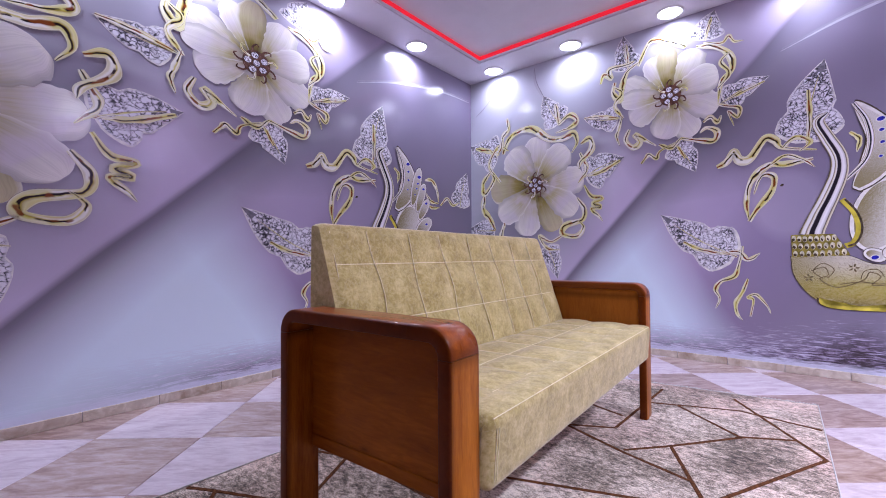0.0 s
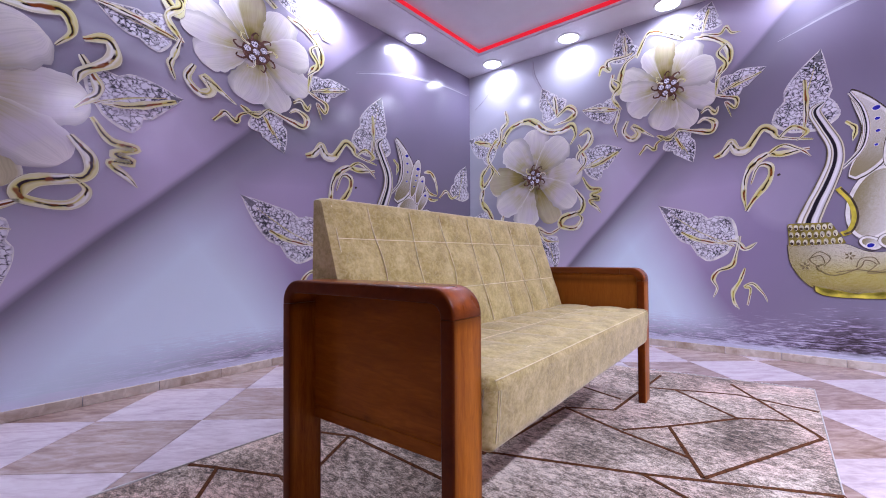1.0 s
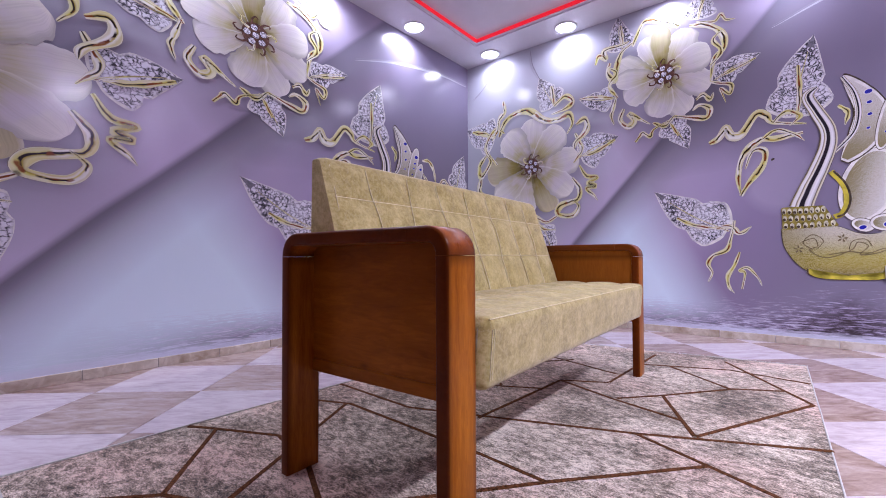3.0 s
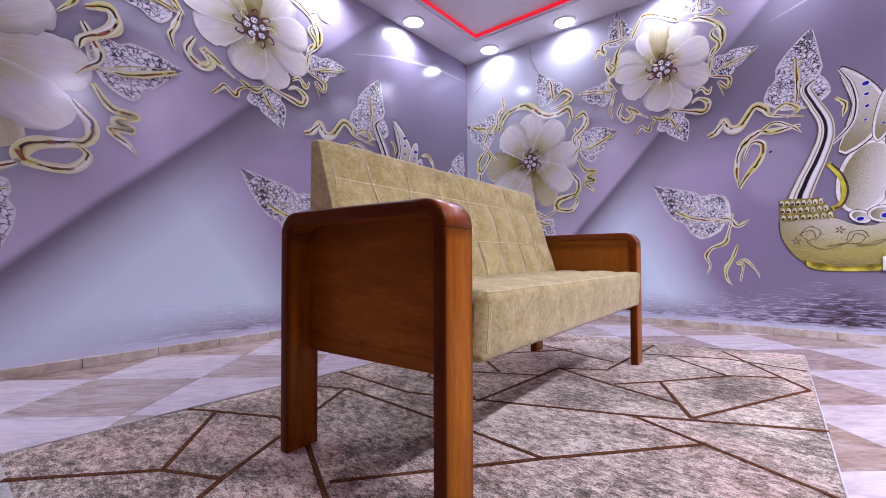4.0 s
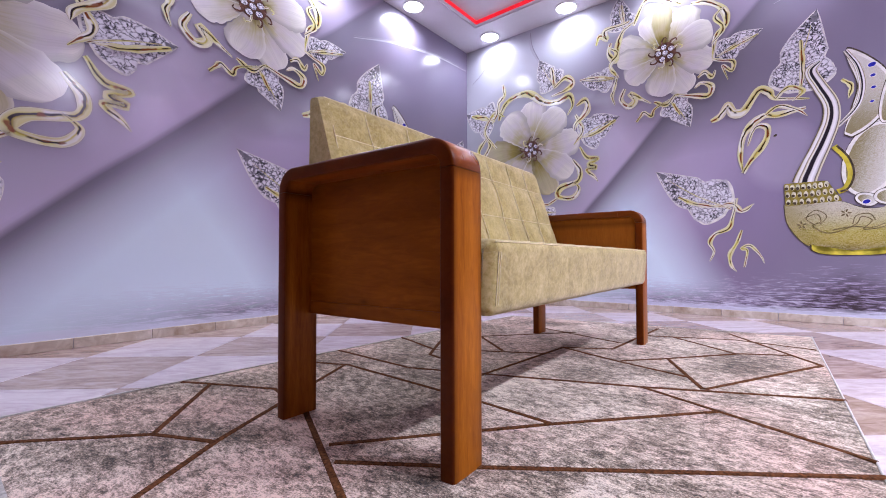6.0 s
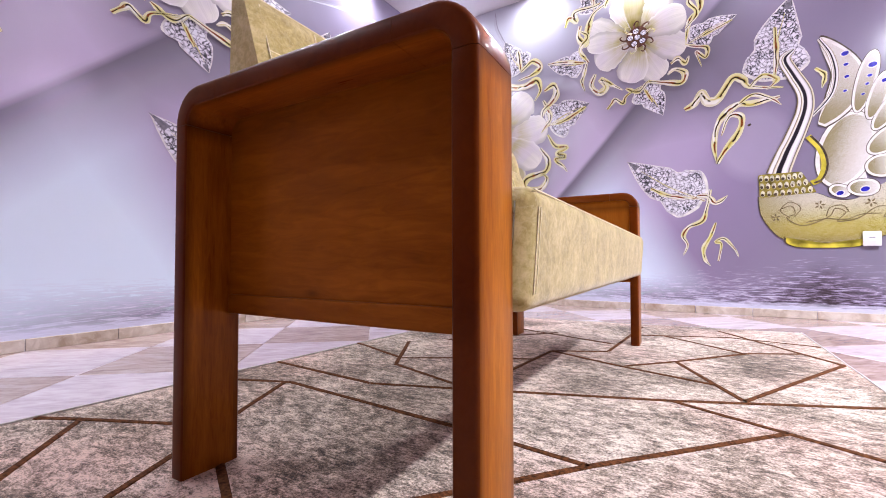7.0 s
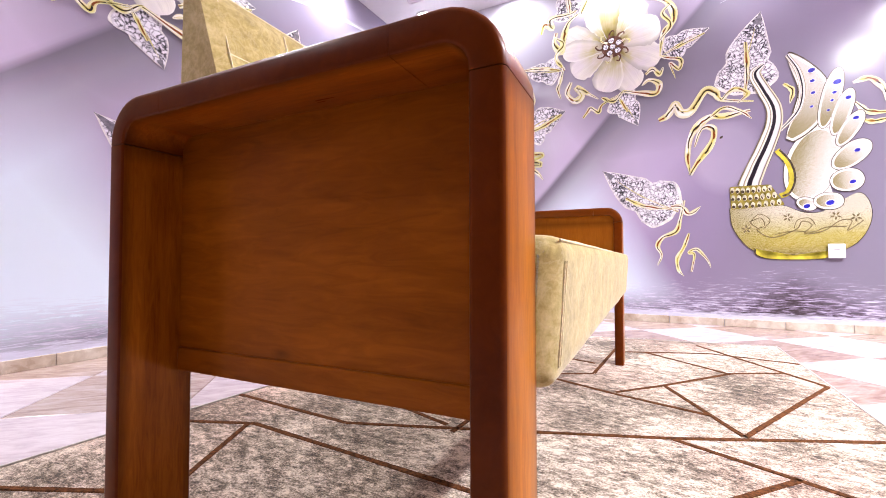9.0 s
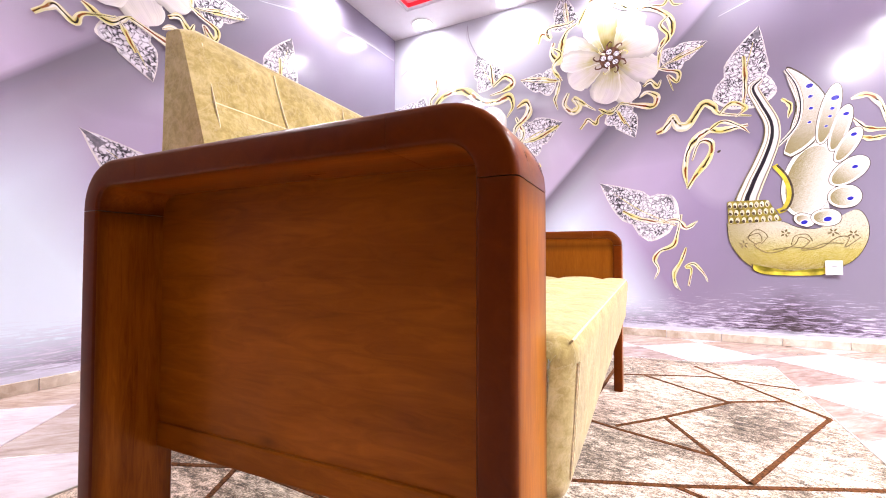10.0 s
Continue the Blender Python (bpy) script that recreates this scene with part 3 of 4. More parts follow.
def seat_puff(x, y, z):
    if z < 0.42 or x > 0.0:
        wrinkle = noise.noise(Vector((x * 9, y * 7, z * 14)))
        return 0.0015 * wrinkle
    b = (x + 0.42) / 0.175
    a = (y - CY0) / (CY1 - CY0) * COLS
    return (0.011 * tuft(a, b) - 0.004) * min(1.0, max(0.0, -x / 0.05)) + 0.002 * noise.noise(Vector((x * 14, y * 14, 1.7)))


seat = part("seat_cushion", cushion_bm(rounded([(-0.46, 0.32, 0.02), (0.018, 0.302, 0.026), (0.030, SEAT_TOP + 0.004, 0.028), (-0.46, SEAT_TOP, 0.02)], 24), (CY0, CY1), 144, seat_puff, 0.024), FABRIC, SOFA, "thick beige suede seat cushion with stitched squares", True)

# backrest: a wedge, upright behind and leaning in front
B_FRONT = ((-0.404, 0.45), (-0.556, 0.912))


def back_front_x(z):
    t = (z - B_FRONT[0][1]) / (B_FRONT[1][1] - B_FRONT[0][1])
    return B_FRONT[0][0] + t * (B_FRONT[1][0] - B_FRONT[0][0])


ROW_Z = (0.455, 0.615, 0.79, 0.95)


def back_puff(x, y, z):
    if abs(x - back_front_x(z)) > 0.03 or z > 0.885:
        return 0.003 * noise.noise(Vector((x * 9, y * 8, z * 9)))
    b = 0
    for lo, hi in zip(ROW_Z, ROW_Z[1:]):
        if lo <= z < hi:
            b = (z - lo) / (hi - lo)
    a = (y - CY0) / (CY1 - CY0) * COLS
    return 0.013 * tuft(a, b) - 0.005 + 0.002 * noise.noise(Vector((x * 14, y * 14, z * 14)))


back = part("backrest", cushion_bm(rounded([(-0.616, 0.44, 0.02), (-0.401, 0.44, 0.015), (B_FRONT[1][0], 0.914, 0.020), (-0.606, 0.916, 0.018)], 26), (CY0 + 0.006, CY1 - 0.006), 144, back_puff, 0.009), FABRIC, SOFA, "beige suede backrest stitched in large squares", True)


def stitch(points, parent, r=0.0019):
    return part("seam", tube(points, r, 5), THREAD, parent, "pale stitched seam", True)


for k in range(1, COLS):
    y = CY0 + (CY1 - CY0) * k / COLS
    pts = []
    for j in range(25):
        z = 0.47 + (0.895 - 0.47) * j / 24
        q = y + 0.010 * math.sin((z - ROW_Z[1]) / 0.175 * math.pi) * (1 if k % 2 else -0.6)
        pts.append((back_front_x(z) + back_puff(back_front_x(z), q, z) + 0.0025, q, z))
    stitch(pts, back)
    stitch([(x, y, SEAT_TOP + seat_puff(x, y, SEAT_TOP) + 0.002) for x in [-0.40 + 0.41 * j / 20 for j in range(21)] if x < -0.002], seat)
for z in ROW_Z[1:3]:
    stitch([(back_front_x(z) + back_puff(back_front_x(z), CY0 + 0.03 + 1.44 * j / 96, z) + 0.0022, CY0 + 0.03 + 1.44 * j / 96, z) for j in range(97)], back)
for x in (-0.245, -0.07):
    stitch([(x, CY0 + 0.03 + 1.44 * j / 96, SEAT_TOP + seat_puff(x, CY0 + 0.03 + 1.44 * j / 96, SEAT_TOP) + 0.002) for j in range(97)], seat)
# edge seams of both cushions
stitch([(0.0236, CY0 + 0.02 + 1.463 * j / 60, SEAT_TOP - 0.0024) for j in range(61)], seat, 0.0014)
stitch([(0.0282 - 0.0083 * t, CY0 + 0.027, SEAT_TOP - 0.025 - 0.115 * t) for t in [j / 12 for j in range(13)]], seat, 0.0010)
stitch([(0.0286 - 0.0083 * t, CY0 + 0.036, SEAT_TOP - 0.025 - 0.115 * t) for t in [j / 12 for j in range(13)]], seat, 0.0010)
stitch([(back_front_x(z) + 0.001, CY0 + 0.032, z) for z in [0.48 + 0.41 * j / 14 for j in range(15)]], back, 0.0014)
stitch([(-0.563, CY0 + 0.03 + 1.44 * j / 50, 0.912) for j in range(51)], back, 0.0014)
for y in (0.16, 1.525):
    part("seat_bearer", box((-0.44, y, 0.300), (-0.10, y + 0.04, 0.328), 0.004), WOOD_X, SOFA, "wooden bearer under the seat")


# ---- rug ----
RUG_Z = 0.010
CORNERS = ((-1.580, 0.105), (0.262, 0.095), (0.192, 3.075), (-1.530, 2.845))


def rug_xy(u, v):
    a, b, c, d = (Vector(q) for q in CORNERS)
    return (a * (1 - u) + b * u) * (1 - v) + (d * (1 - u) + c * u) * v


bm = bmesh.new()
NU, NV = 40, 60
rows = []
for j in range(NV + 1):
    row = []
    for i in range(NU + 1):
        p = rug_xy(i / NU, j / NV)
        edge = min(i, NU - i, j, NV - j)
        w = 0.004 * noise.noise(Vector((p.x * 3, p.y * 3, 0.4))) if edge == 0 else 0.0
        row.append(bm.verts.new((p.x + w, p.y + w, RUG_Z - (0.003 if edge == 0 else 0.0) + 0.0006 * noise.noise(Vector((p.x * 6, p.y * 6, 0))))))
    rows.append(row)
for r0, r1 in zip(rows, rows[1:]):
    for i in range(NU):
        bm.faces.new((r0[i], r0[i + 1], r1[i + 1], r1[i]))
rim = [r[0] for r in rows] + rows[-1][1:] + [r[-1] for r in reversed(rows[:-1])] + rows[0][1:-1][::-1]
low = [bm.verts.new((v.co.x, v.co.y, 0.0012)) for v in rim]
for i in range(len(rim)):
    j = (i + 1) % len(rim)
    bm.faces.new((rim[i], rim[j], low[j], low[i]))
bm.faces.new(low)
bmesh.ops.recalc_face_normals(bm, faces=bm.faces[:])
rug = part("rug", bm, RUG, None, "", True)
tagged(rug, "distressed grey rug with brown geometric lines and pale fringe", "rug")


def rug_line(x0, y0, x1, y1, w=0.0085):
    a, b = Vector((x0, y0)), Vector((x1, y1))
    d = (b - a).normalized()
    s = Vector((-d.y, d.x)) * w
    n = max(2, int((b - a).length / 0.06))
    bm = bmesh.new()
    prev = None
    for i in range(n + 1):
        p = a.lerp(b, i / n)
        k = 1 + 0.22 * noise.noise(Vector((p.x * 9, p.y * 9, 3)))
        ring = [bm.verts.new((q.x, q.y, z)) for q, z in ((p + s * k, RUG_Z - 0.001), (p + s * k * 0.7, RUG_Z + 0.0022), (p - s * k * 0.7, RUG_Z + 0.0022), (p - s * k, RUG_Z - 0.001))]
        if prev:
            for q in range(3):
                bm.faces.new((prev[q], prev[q + 1], ring[q + 1], ring[q]))
        prev = ring
    bmesh.ops.recalc_face_normals(bm, faces=bm.faces[:])
    part("pattern_line", bm, RUG_LINE, rug, "brown woven line")


# corners of the woven figure, joined in chains
CHAINS = (
    ((-1.37, 0.10), (-1.12, 0.366), (-1.455, 0.64)),
    ((-1.557, 0.587), (-1.455, 0.64), (-1.227, 0.748), (-0.98, 0.697), (-0.45, 0.44)),
    ((-1.12, 0.366), (-0.956, 0.443), (-1.31, 1.10)),
    ((-0.956, 0.443), (-0.73, 0.11)),
    ((-0.735, 0.60), (-0.385, 1.037), (-0.06, 1.41)),
    ((-0.655, 0.556), (-0.40, 0.73), (0.24, 1.19)),
    ((-1.55, 1.252), (-1.073, 1.223), (-0.812, 1.32), (-0.29, 1.52), (0.225, 1.76)),
    ((-1.54, 1.00), (-1.29, 1.103), (-0.65, 1.066), (-0.385, 1.037)),
    ((-1.555, 1.675), (-1.20, 1.54), (-1.01, 1.66), (-0.77, 1.785)),
    ((-1.375, 1.82), (-1.16, 1.452), (-0.82, 1.34)),
    ((-1.243, 1.975), (-0.935, 1.715)),
    ((-1.245, 1.94), (-0.87, 2.415)),
    ((-1.07, 2.43), (-0.575, 2.25)),
    ((-0.79, 1.30), (-0.755, 1.965), (-0.556, 2.07), (-0.525, 2.85)),
    ((-0.755, 1.965), (-0.45, 1.835), (-0.188, 1.75)),
    ((-0.455, 1.855), (-0.31, 2.02), (-0.08, 2.32), (0.10, 2.42)),
    ((-0.31, 2.02), (-0.125, 1.615), (0.195, 2.265), (-0.17, 2.90)),
    ((-0.39, 2.585), (-0.08, 2.30)),
    ((-0.54, 2.54), (-0.13, 2.70), (0.195, 2.635)),
    ((-0.29, 1.52), (-0.06, 1.41), (0.235, 1.265)),
)
for chain in CHAINS:
    for p, q in zip(chain, chain[1:]):
        rug_line(*p, *q)


def fringe_bm(v, out):
    """Loose threads along one short end."""
    bm = bmesh.new()
    for i in range(420):
        p = rug_xy((i + random.random()) / 420, v)
        n = random.uniform(0.018, 0.040)
        q = p + Vector((random.uniform(-0.012, 0.012), out * n))
        w = 0.0016
        vs = [bm.verts.new((p.x - w, p.y - out * 0.004, 0.007)), bm.verts.new((p.x + w, p.y - out * 0.004, 0.007)), bm.verts.new((q.x + w * 0.5, q.y, 0.003)), bm.verts.new((q.x - w * 0.5, q.y, 0.003))]
        top = [bm.verts.new(a.co + Vector((0, 0, 0.002))) for a in vs]
        bm.faces.new(top)
        for k in range(4):
            bm.faces.new((vs[k], vs[(k + 1) % 4], top[(k + 1) % 4], top[k]))
    bmesh.ops.recalc_face_normals(bm, faces=bm.faces[:])
    return bm


for v, out in ((0.0, -1), (1.0, 1)):
    part("fringe", fringe_bm(v, out), FRINGE, rug, "pale loose fringe")["kind"] = "stuff"
part("bound_edge", tube([(*rug_xy(1.0, j / 40), 0.0085) for j in range(41)], 0.0028, 6), FRINGE, rug, "pale bound edge", True)
part("bound_edge", tube([(*rug_xy(0.0, j / 40), 0.0085) for j in range(41)], 0.004, 6), FRINGE, rug, "", True)


# ---- murals: u along the wall, v upwards, printed flat ----
MURAL = new("wall_mural")
MURAL.matrix_basis = pose(0, Y1, 0)
tagged(MURAL, "glossy lilac wall mural printed with flowers, jewelled leaves and a swan", "mural", "printed wall murals")
part("printed_sheet", box((X0 + 0.0005, -0.003, 0.0), (X1 - 0.0005, 0.0, ZC - 0.0005)), BACKDROP, MURAL, "lilac ground with diagonal swathes above rippled water")


def flat(name, verts, faces, uvs, material, parent, label=""):
    me = bpy.data.meshes.new(name)
    me.from_pydata(verts, [], faces)
    lay = me.uv_layers.new(name="UVMap")
    for loop in me.loops:
        lay.data[loop.index].uv = uvs[loop.vertex_index]
    me.materials.append(material)
    ob = new(name, me)
    ob.parent = parent
    if label:
        ob["label"] = label
    return ob


def depth(layer):
    return -0.0036 - 0.00025 * layer


def clip(u, v):
    return min(max(u, X0 + 0.002), X1 - 0.002), min(max(v, 0.055), ZC - 0.004)


def strip(name, points, half, material, layer, parent, n=24, m=4, label="", wave=0.0):
    """A flat band along a smooth line; half(s) is half its width at s from 0 to 1."""
    fine = spline(points, 12 * n + 1)
    at = [0.5 - 0.5 * math.cos(math.pi * i / n) for i in range(n + 1)]
    verts, uvs, faces = [], [], []
    for i, s in enumerate(at):
        k = round(s * 12 * n)
        p = fine[k]
        d = (fine[min(k + 4, 12 * n)] - fine[max(k - 4, 0)]).normalized()
        q = Vector((-d.y, d.x))
        for j in range(m + 1):
            a = j / m * 2 - 1
            h = half(s)
            w = p + q * a * h
            if wave and abs(a) == 1:
                w += q * a * h * wave * math.sin(s * 40 + points[0][0] * 40 + a)
            u, v = clip(w.x, w.y)
            verts.append((u, depth(layer), v))
            uvs.append((s, j / m))
    for i in range(n):
        for j in range(m):
            k = i * (m + 1) + j
            faces.append((k, k + m + 1, k + m + 2, k + 1))
    return flat(name, verts, faces, uvs, material, parent, label)


def disc(name, u, v, ru, rv, material, layer, parent, turn=0.0, n=20, label=""):
    verts = [(u, depth(layer), v)]
    uvs = [(0.5, 0.5)]
    for k in range(n):
        a = k * math.tau / n
        x, y = ru * math.cos(a), rv * math.sin(a)
        verts.append((u + x * math.cos(turn) - y * math.sin(turn), depth(layer), v + x * math.sin(turn) + y * math.cos(turn)))
        uvs.append((0.5 + 0.5 * math.cos(a), 0.5 + 0.5 * math.sin(a)))
    return flat(name, verts, [(0, 1 + (k + 1) % n, 1 + k) for k in range(n)], uvs, material, parent, label)


def shape(name, outline, material, layer, parent, label="", n=64):
    """A flat patch inside a smooth closed outline."""
    c = spline(list(outline) + [outline[0]], n + 1)[:-1]
    mid = sum(c, Vector((0, 0))) / n
    verts, uvs, faces = [], [], []
    rings = 4
    for r in range(rings + 1):
        for p in c:
            q = mid.lerp(p, r / rings if r else 0.02)
            verts.append((q.x, depth(layer), q.y))
            uvs.append((r / rings, 0.5))
    for r in range(rings):
        for k in range(n):
            faces.append((r * n + k, r * n + (k + 1) % n, (r + 1) * n + (k + 1) % n, (r + 1) * n + k))
    faces.append(tuple(range(n - 1, -1, -1)))
    return flat(name, verts, faces, uvs, material, parent, label)


def group_under(name, label):
    ob = new(name)
    ob.parent = MURAL
    ob["label"] = label
    return ob


def flower(centre, tips):
    f = group_under("flower", "large printed ivory flower with a jewelled brown heart")
    c = Vector(centre)
    for i in range(len(tips)):
        t = Vector(tips[i])
        a, b = Vector(tips[i - 1]), Vector(tips[(i + 1) % len(tips)])
        wide = 0.29 * ((t - a).length + (t - b).length) / 2 * 1.26 + 0.018
        side = Vector((-(t - c).y, (t - c).x)).normalized()
        bend = 0.02 * math.sin(i * 2.3)
        pts = [c.lerp(t, 0.04), c.lerp(t, 0.36) + side * bend, c.lerp(t, 0.7) + side * bend, t]
        olive = i in ((1,) if len(tips) == 10 else (7, 4))

        def half(s, wide=wide):
            return wide * max(0.03, min(1.0, 0.16 + 1.25 * s ** 0.85)) * math.sqrt(max(0.0, 1 - max(0.0, (s - 0.62) / 0.385) ** 3.2)) * (1 + 0.05 * math.sin(s * 31 + wide * 400) * s)
        strip("petal", pts, half, PETAL_OLIVE if olive else PETAL, 6 + (i * 3) % 5, f, 22, 8, "olive-tinted petal" if olive else "", 0.035)
    r = 0.085
    disc("heart", c.x, c.y, r * 0.95, r, BROWN_PRINT, 12, f, label="dark brown flower heart")
    for k in range(9):
        a = k * math.tau / 9 + 0.3
        d = Vector((math.cos(a), math.sin(a)))
        e = Vector((-d.y, d.x))
        strip("curl", [c + d * r * 0.6, c + d * r * 1.15 + e * 0.012, c + d * r * 1.5 - e * 0.014, c + d * r * 1.3 - e * 0.028], lambda s: 0.008 * (1 - 0.6 * s), BROWN_PRINT if k % 3 else VINE, 13, f, 12, 3)
    for k in range(6):
        a = k * math.tau / 5 + 0.5
        q = c + (Vector((math.cos(a), math.sin(a))) * r * 0.60 if k < 5 else Vector((0, 0)))
        disc("crystal", q.x, q.y, r * 0.27, r * 0.27, CRYSTAL, 14 + 0.2 * k, f, k * 0.7, n=8)
    return f


def leaf(base, tip, width):
    b, t = Vector(base), Vector(tip)
    d = t - b
    side = Vector((-d.y, d.x)).normalized() * 0.05 * d.length
    lf = group_under("leaf", "printed silver leaf set with jewels")

    def half(s):
        return max(0.004, width * 0.5 * 1.28 * min(1.0, (s + 0.015) * 6) ** 0.5 * (1 - min(1.0, s) ** 1.7) ** 0.95 * (1 - 0.22 * math.exp(-((s - 0.40) / 0.07) ** 2)))
    strip("shadow_edge", [b - d * 0.03, b.lerp(t, 0.5) + side, t + d * 0.02], lambda s: half(s) + 0.007 * (1 - s), RIM_LIGHT, 3, lf, 30, 2)
    strip("blade", [b, b.lerp(t, 0.5) + side, t], half, LEAF, 4, lf, 34, 6, "", 0.05)
    strip("dark_tip", [b.lerp(t, 0.86) + side * 0.3, b.lerp(t, 0.94) + side * 0.1, t + d * 0.025], lambda s: max(0.001, half(0.86) * 0.5 * (1 - s) ** 0.8), TIP_DARK, 5, lf, 10, 2)
    strip("midrib", [b - d * 0.05, b.lerp(t, 0.4) + side * 0.9, b.lerp(t, 0.82) + side * 0.5], lambda s: min(0.008, width * 0.04) * (1 - 0.8 * s), VINE, 5, lf, 14, 3, "gilt midrib")
    return lf


def vine(width, points):
    w = width * 0.5 * 1.5

    def half(s):
        return w * (0.12 + 0.88 * math.sin(math.pi * min(1.0, 0.10 + s * 0.90)) ** 0.7) * (1 + 0.16 * math.sin(s * 19 + width * 900))
    return strip("gold_scroll", points, half, VINE, 15 + len(points) % 3, MURAL, 10 * len(points), 4, "curling printed gold tendril")


flower((-1.876, 1.527), [(-1.851, 2.009), (-1.535, 1.841), (-1.389, 1.556), (-1.469, 1.222), (-1.664, 1.069), (-1.982, 1.028), (-2.3, 1.23), (-2.401, 1.508), (-2.174, 1.899)])
flower((-0.661, 2.129), [(-0.814, 2.473), (-0.676, 2.535), (-0.484, 2.459), (-0.326, 2.213), (-0.334, 1.951), (-0.494, 1.773), (-0.741, 1.789), (-0.965, 1.97), (-1.044, 2.161), (-1.014, 2.334)])
leaf((-1.622, 2.106), (-1.781, 2.396), 0.229)
leaf((-2.315, 1.903), (-2.668, 2.039), 0.321)
leaf((-2.368, 1.1), (-2.676, 1.133), 0.262)
leaf((-1.365, 1.553), (-1.035, 1.679), 0.273)
leaf((-1.085, 2.027), (-1.376, 2.089), 0.178)
leaf((-0.983, 2.445), (-1.021, 2.732), 0.187)
leaf((-0.409, 2.506), (-0.346, 2.71), 0.197)
leaf((-0.287, 1.996), (-0.023, 2.11), 0.155)
leaf((-0.635, 1.726), (-0.491, 1.486), 0.189)
leaf((0.186, 1.608), (0.278, 2.135), 0.29)
leaf((-0.251, 0.825), (-0.735, 1.148), 0.29)
leaf((-1.762, 0.914), (-1.654, 0.614), 0.186)
vine(0.035, [(-2.201, 2.264), (-2.18, 2.146), (-2.247, 2.083), (-2.27, 1.972), (-2.338, 1.868)])
vine(0.049, [(-2.249, 1.892), (-2.181, 2.033), (-2.053, 2.102), (-1.89, 2.089), (-1.736, 1.97), (-1.588, 1.943), (-1.48, 1.975), (-1.447, 1.884), (-1.5, 1.791)])
vine(0.037, [(-1.623, 2.089), (-1.514, 2.152), (-1.444, 2.086), (-1.515, 2.033), (-1.66, 2.009)])
vine(0.04, [(-1.412, 1.861), (-1.328, 1.896), (-1.312, 1.794), (-1.415, 1.693), (-1.433, 1.629)])
vine(0.041, [(-2.408, 1.723), (-2.503, 1.617), (-2.48, 1.496), (-2.363, 1.639), (-2.408, 1.723)])
vine(0.047, [(-2.48, 1.496), (-2.505, 1.342), (-2.413, 1.218), (-2.346, 1.099)])
vine(0.033, [(-1.383, 1.472), (-1.318, 1.366), (-1.22, 1.34), (-1.302, 1.299), (-1.237, 1.261), (-1.319, 1.251), (-1.254, 1.181), (-1.216, 1.13)])
vine(0.041, [(-1.453, 1.362), (-1.386, 1.256), (-1.404, 1.157), (-1.562, 1.115), (-1.599, 1.031), (-1.457, 1.009), (-1.395, 1.09), (-1.455, 1.16)])
vine(0.032, [(-1.223, 2.367), (-1.19, 2.44), (-1.127, 2.39), (-1.142, 2.475), (-0.988, 2.478), (-0.929, 2.492)])
vine(0.037, [(-1.097, 2.349), (-1.113, 2.258), (-1.053, 2.179), (-1.036, 2.302), (-0.989, 2.415), (-0.9, 2.468)])
vine(0.029, [(-0.901, 2.437), (-0.813, 2.61), (-0.703, 2.589), (-0.546, 2.494), (-0.649, 2.586)])
vine(0.034, [(-0.471, 2.469), (-0.351, 2.431), (-0.259, 2.346), (-0.238, 2.23), (-0.308, 2.139), (-0.334, 1.979)])
vine(0.019, [(-0.422, 2.482), (-0.303, 2.443), (-0.257, 2.483), (-0.224, 2.431), (-0.164, 2.419)])
vine(0.024, [(-1.039, 2.049), (-1.071, 1.929), (-1.087, 1.868), (-1.064, 1.785)])
vine(0.035, [(-0.981, 1.911), (-1.012, 1.823), (-0.954, 1.75), (-0.895, 1.786), (-0.938, 1.856), (-0.852, 1.794), (-0.769, 1.734)])
vine(0.023, [(-0.889, 1.601), (-0.854, 1.642), (-0.826, 1.668), (-0.771, 1.629), (-0.742, 1.684), (-0.622, 1.738)])
vine(0.031, [(-0.583, 1.76), (-0.458, 1.723), (-0.361, 1.706), (-0.342, 1.772), (-0.408, 1.813), (-0.457, 1.78)])
vine(0.021, [(-0.334, 1.979), (-0.265, 1.949), (-0.198, 1.92), (-0.21, 1.855), (-0.266, 1.908), (-0.233, 1.792)])
vine(0.024, [(-0.431, 1.86), (-0.382, 1.892), (-0.336, 1.84), (-0.312, 1.891)])
vine(0.042, [(-0.346, 1.495), (-0.283, 1.527), (-0.236, 1.602), (-0.204, 1.529), (-0.138, 1.533), (-0.051, 1.663), (0.01, 1.639), (0.049, 1.581), (0.231, 1.538)])
vine(0.033, [(0.212, 1.479), (0.067, 1.463), (-0.034, 1.465), (-0.13, 1.372), (-0.165, 1.216), (-0.15, 1.068)])
vine(0.03, [(-0.15, 1.068), (-0.101, 1.158), (-0.016, 1.281), (-0.004, 1.383), (-0.077, 1.392), (-0.121, 1.265)])
vine(0.022, [(0.192, 1.956), (0.198, 1.78), (0.186, 1.595)])
vine(0.033, [(-1.657, 2.289), (-1.64, 2.18), (-1.623, 2.072)])
vine(0.028, [(-1.06, 1.657), (-1.217, 1.583), (-1.349, 1.551)])
vine(0.024, [(-1.376, 2.089), (-1.211, 2.07), (-1.04, 2.017)])
vine(0.017, [(-0.045, 2.082), (-0.174, 2.036), (-0.31, 1.987)])
vine(0.017, [(-0.559, 1.597), (-0.597, 1.675), (-0.63, 1.739)])
vine(0.019, [(-0.366, 2.661), (-0.391, 2.585), (-0.41, 2.492)])
vine(0.021, [(-1.001, 2.656), (-0.988, 2.541), (-0.989, 2.462)])
vine(0.039, [(-2.595, 2.007), (-2.452, 1.964), (-2.293, 1.892)])
vine(0.035, [(-2.234, 1.169), (-2.279, 1.02), (-2.215, 0.905)])
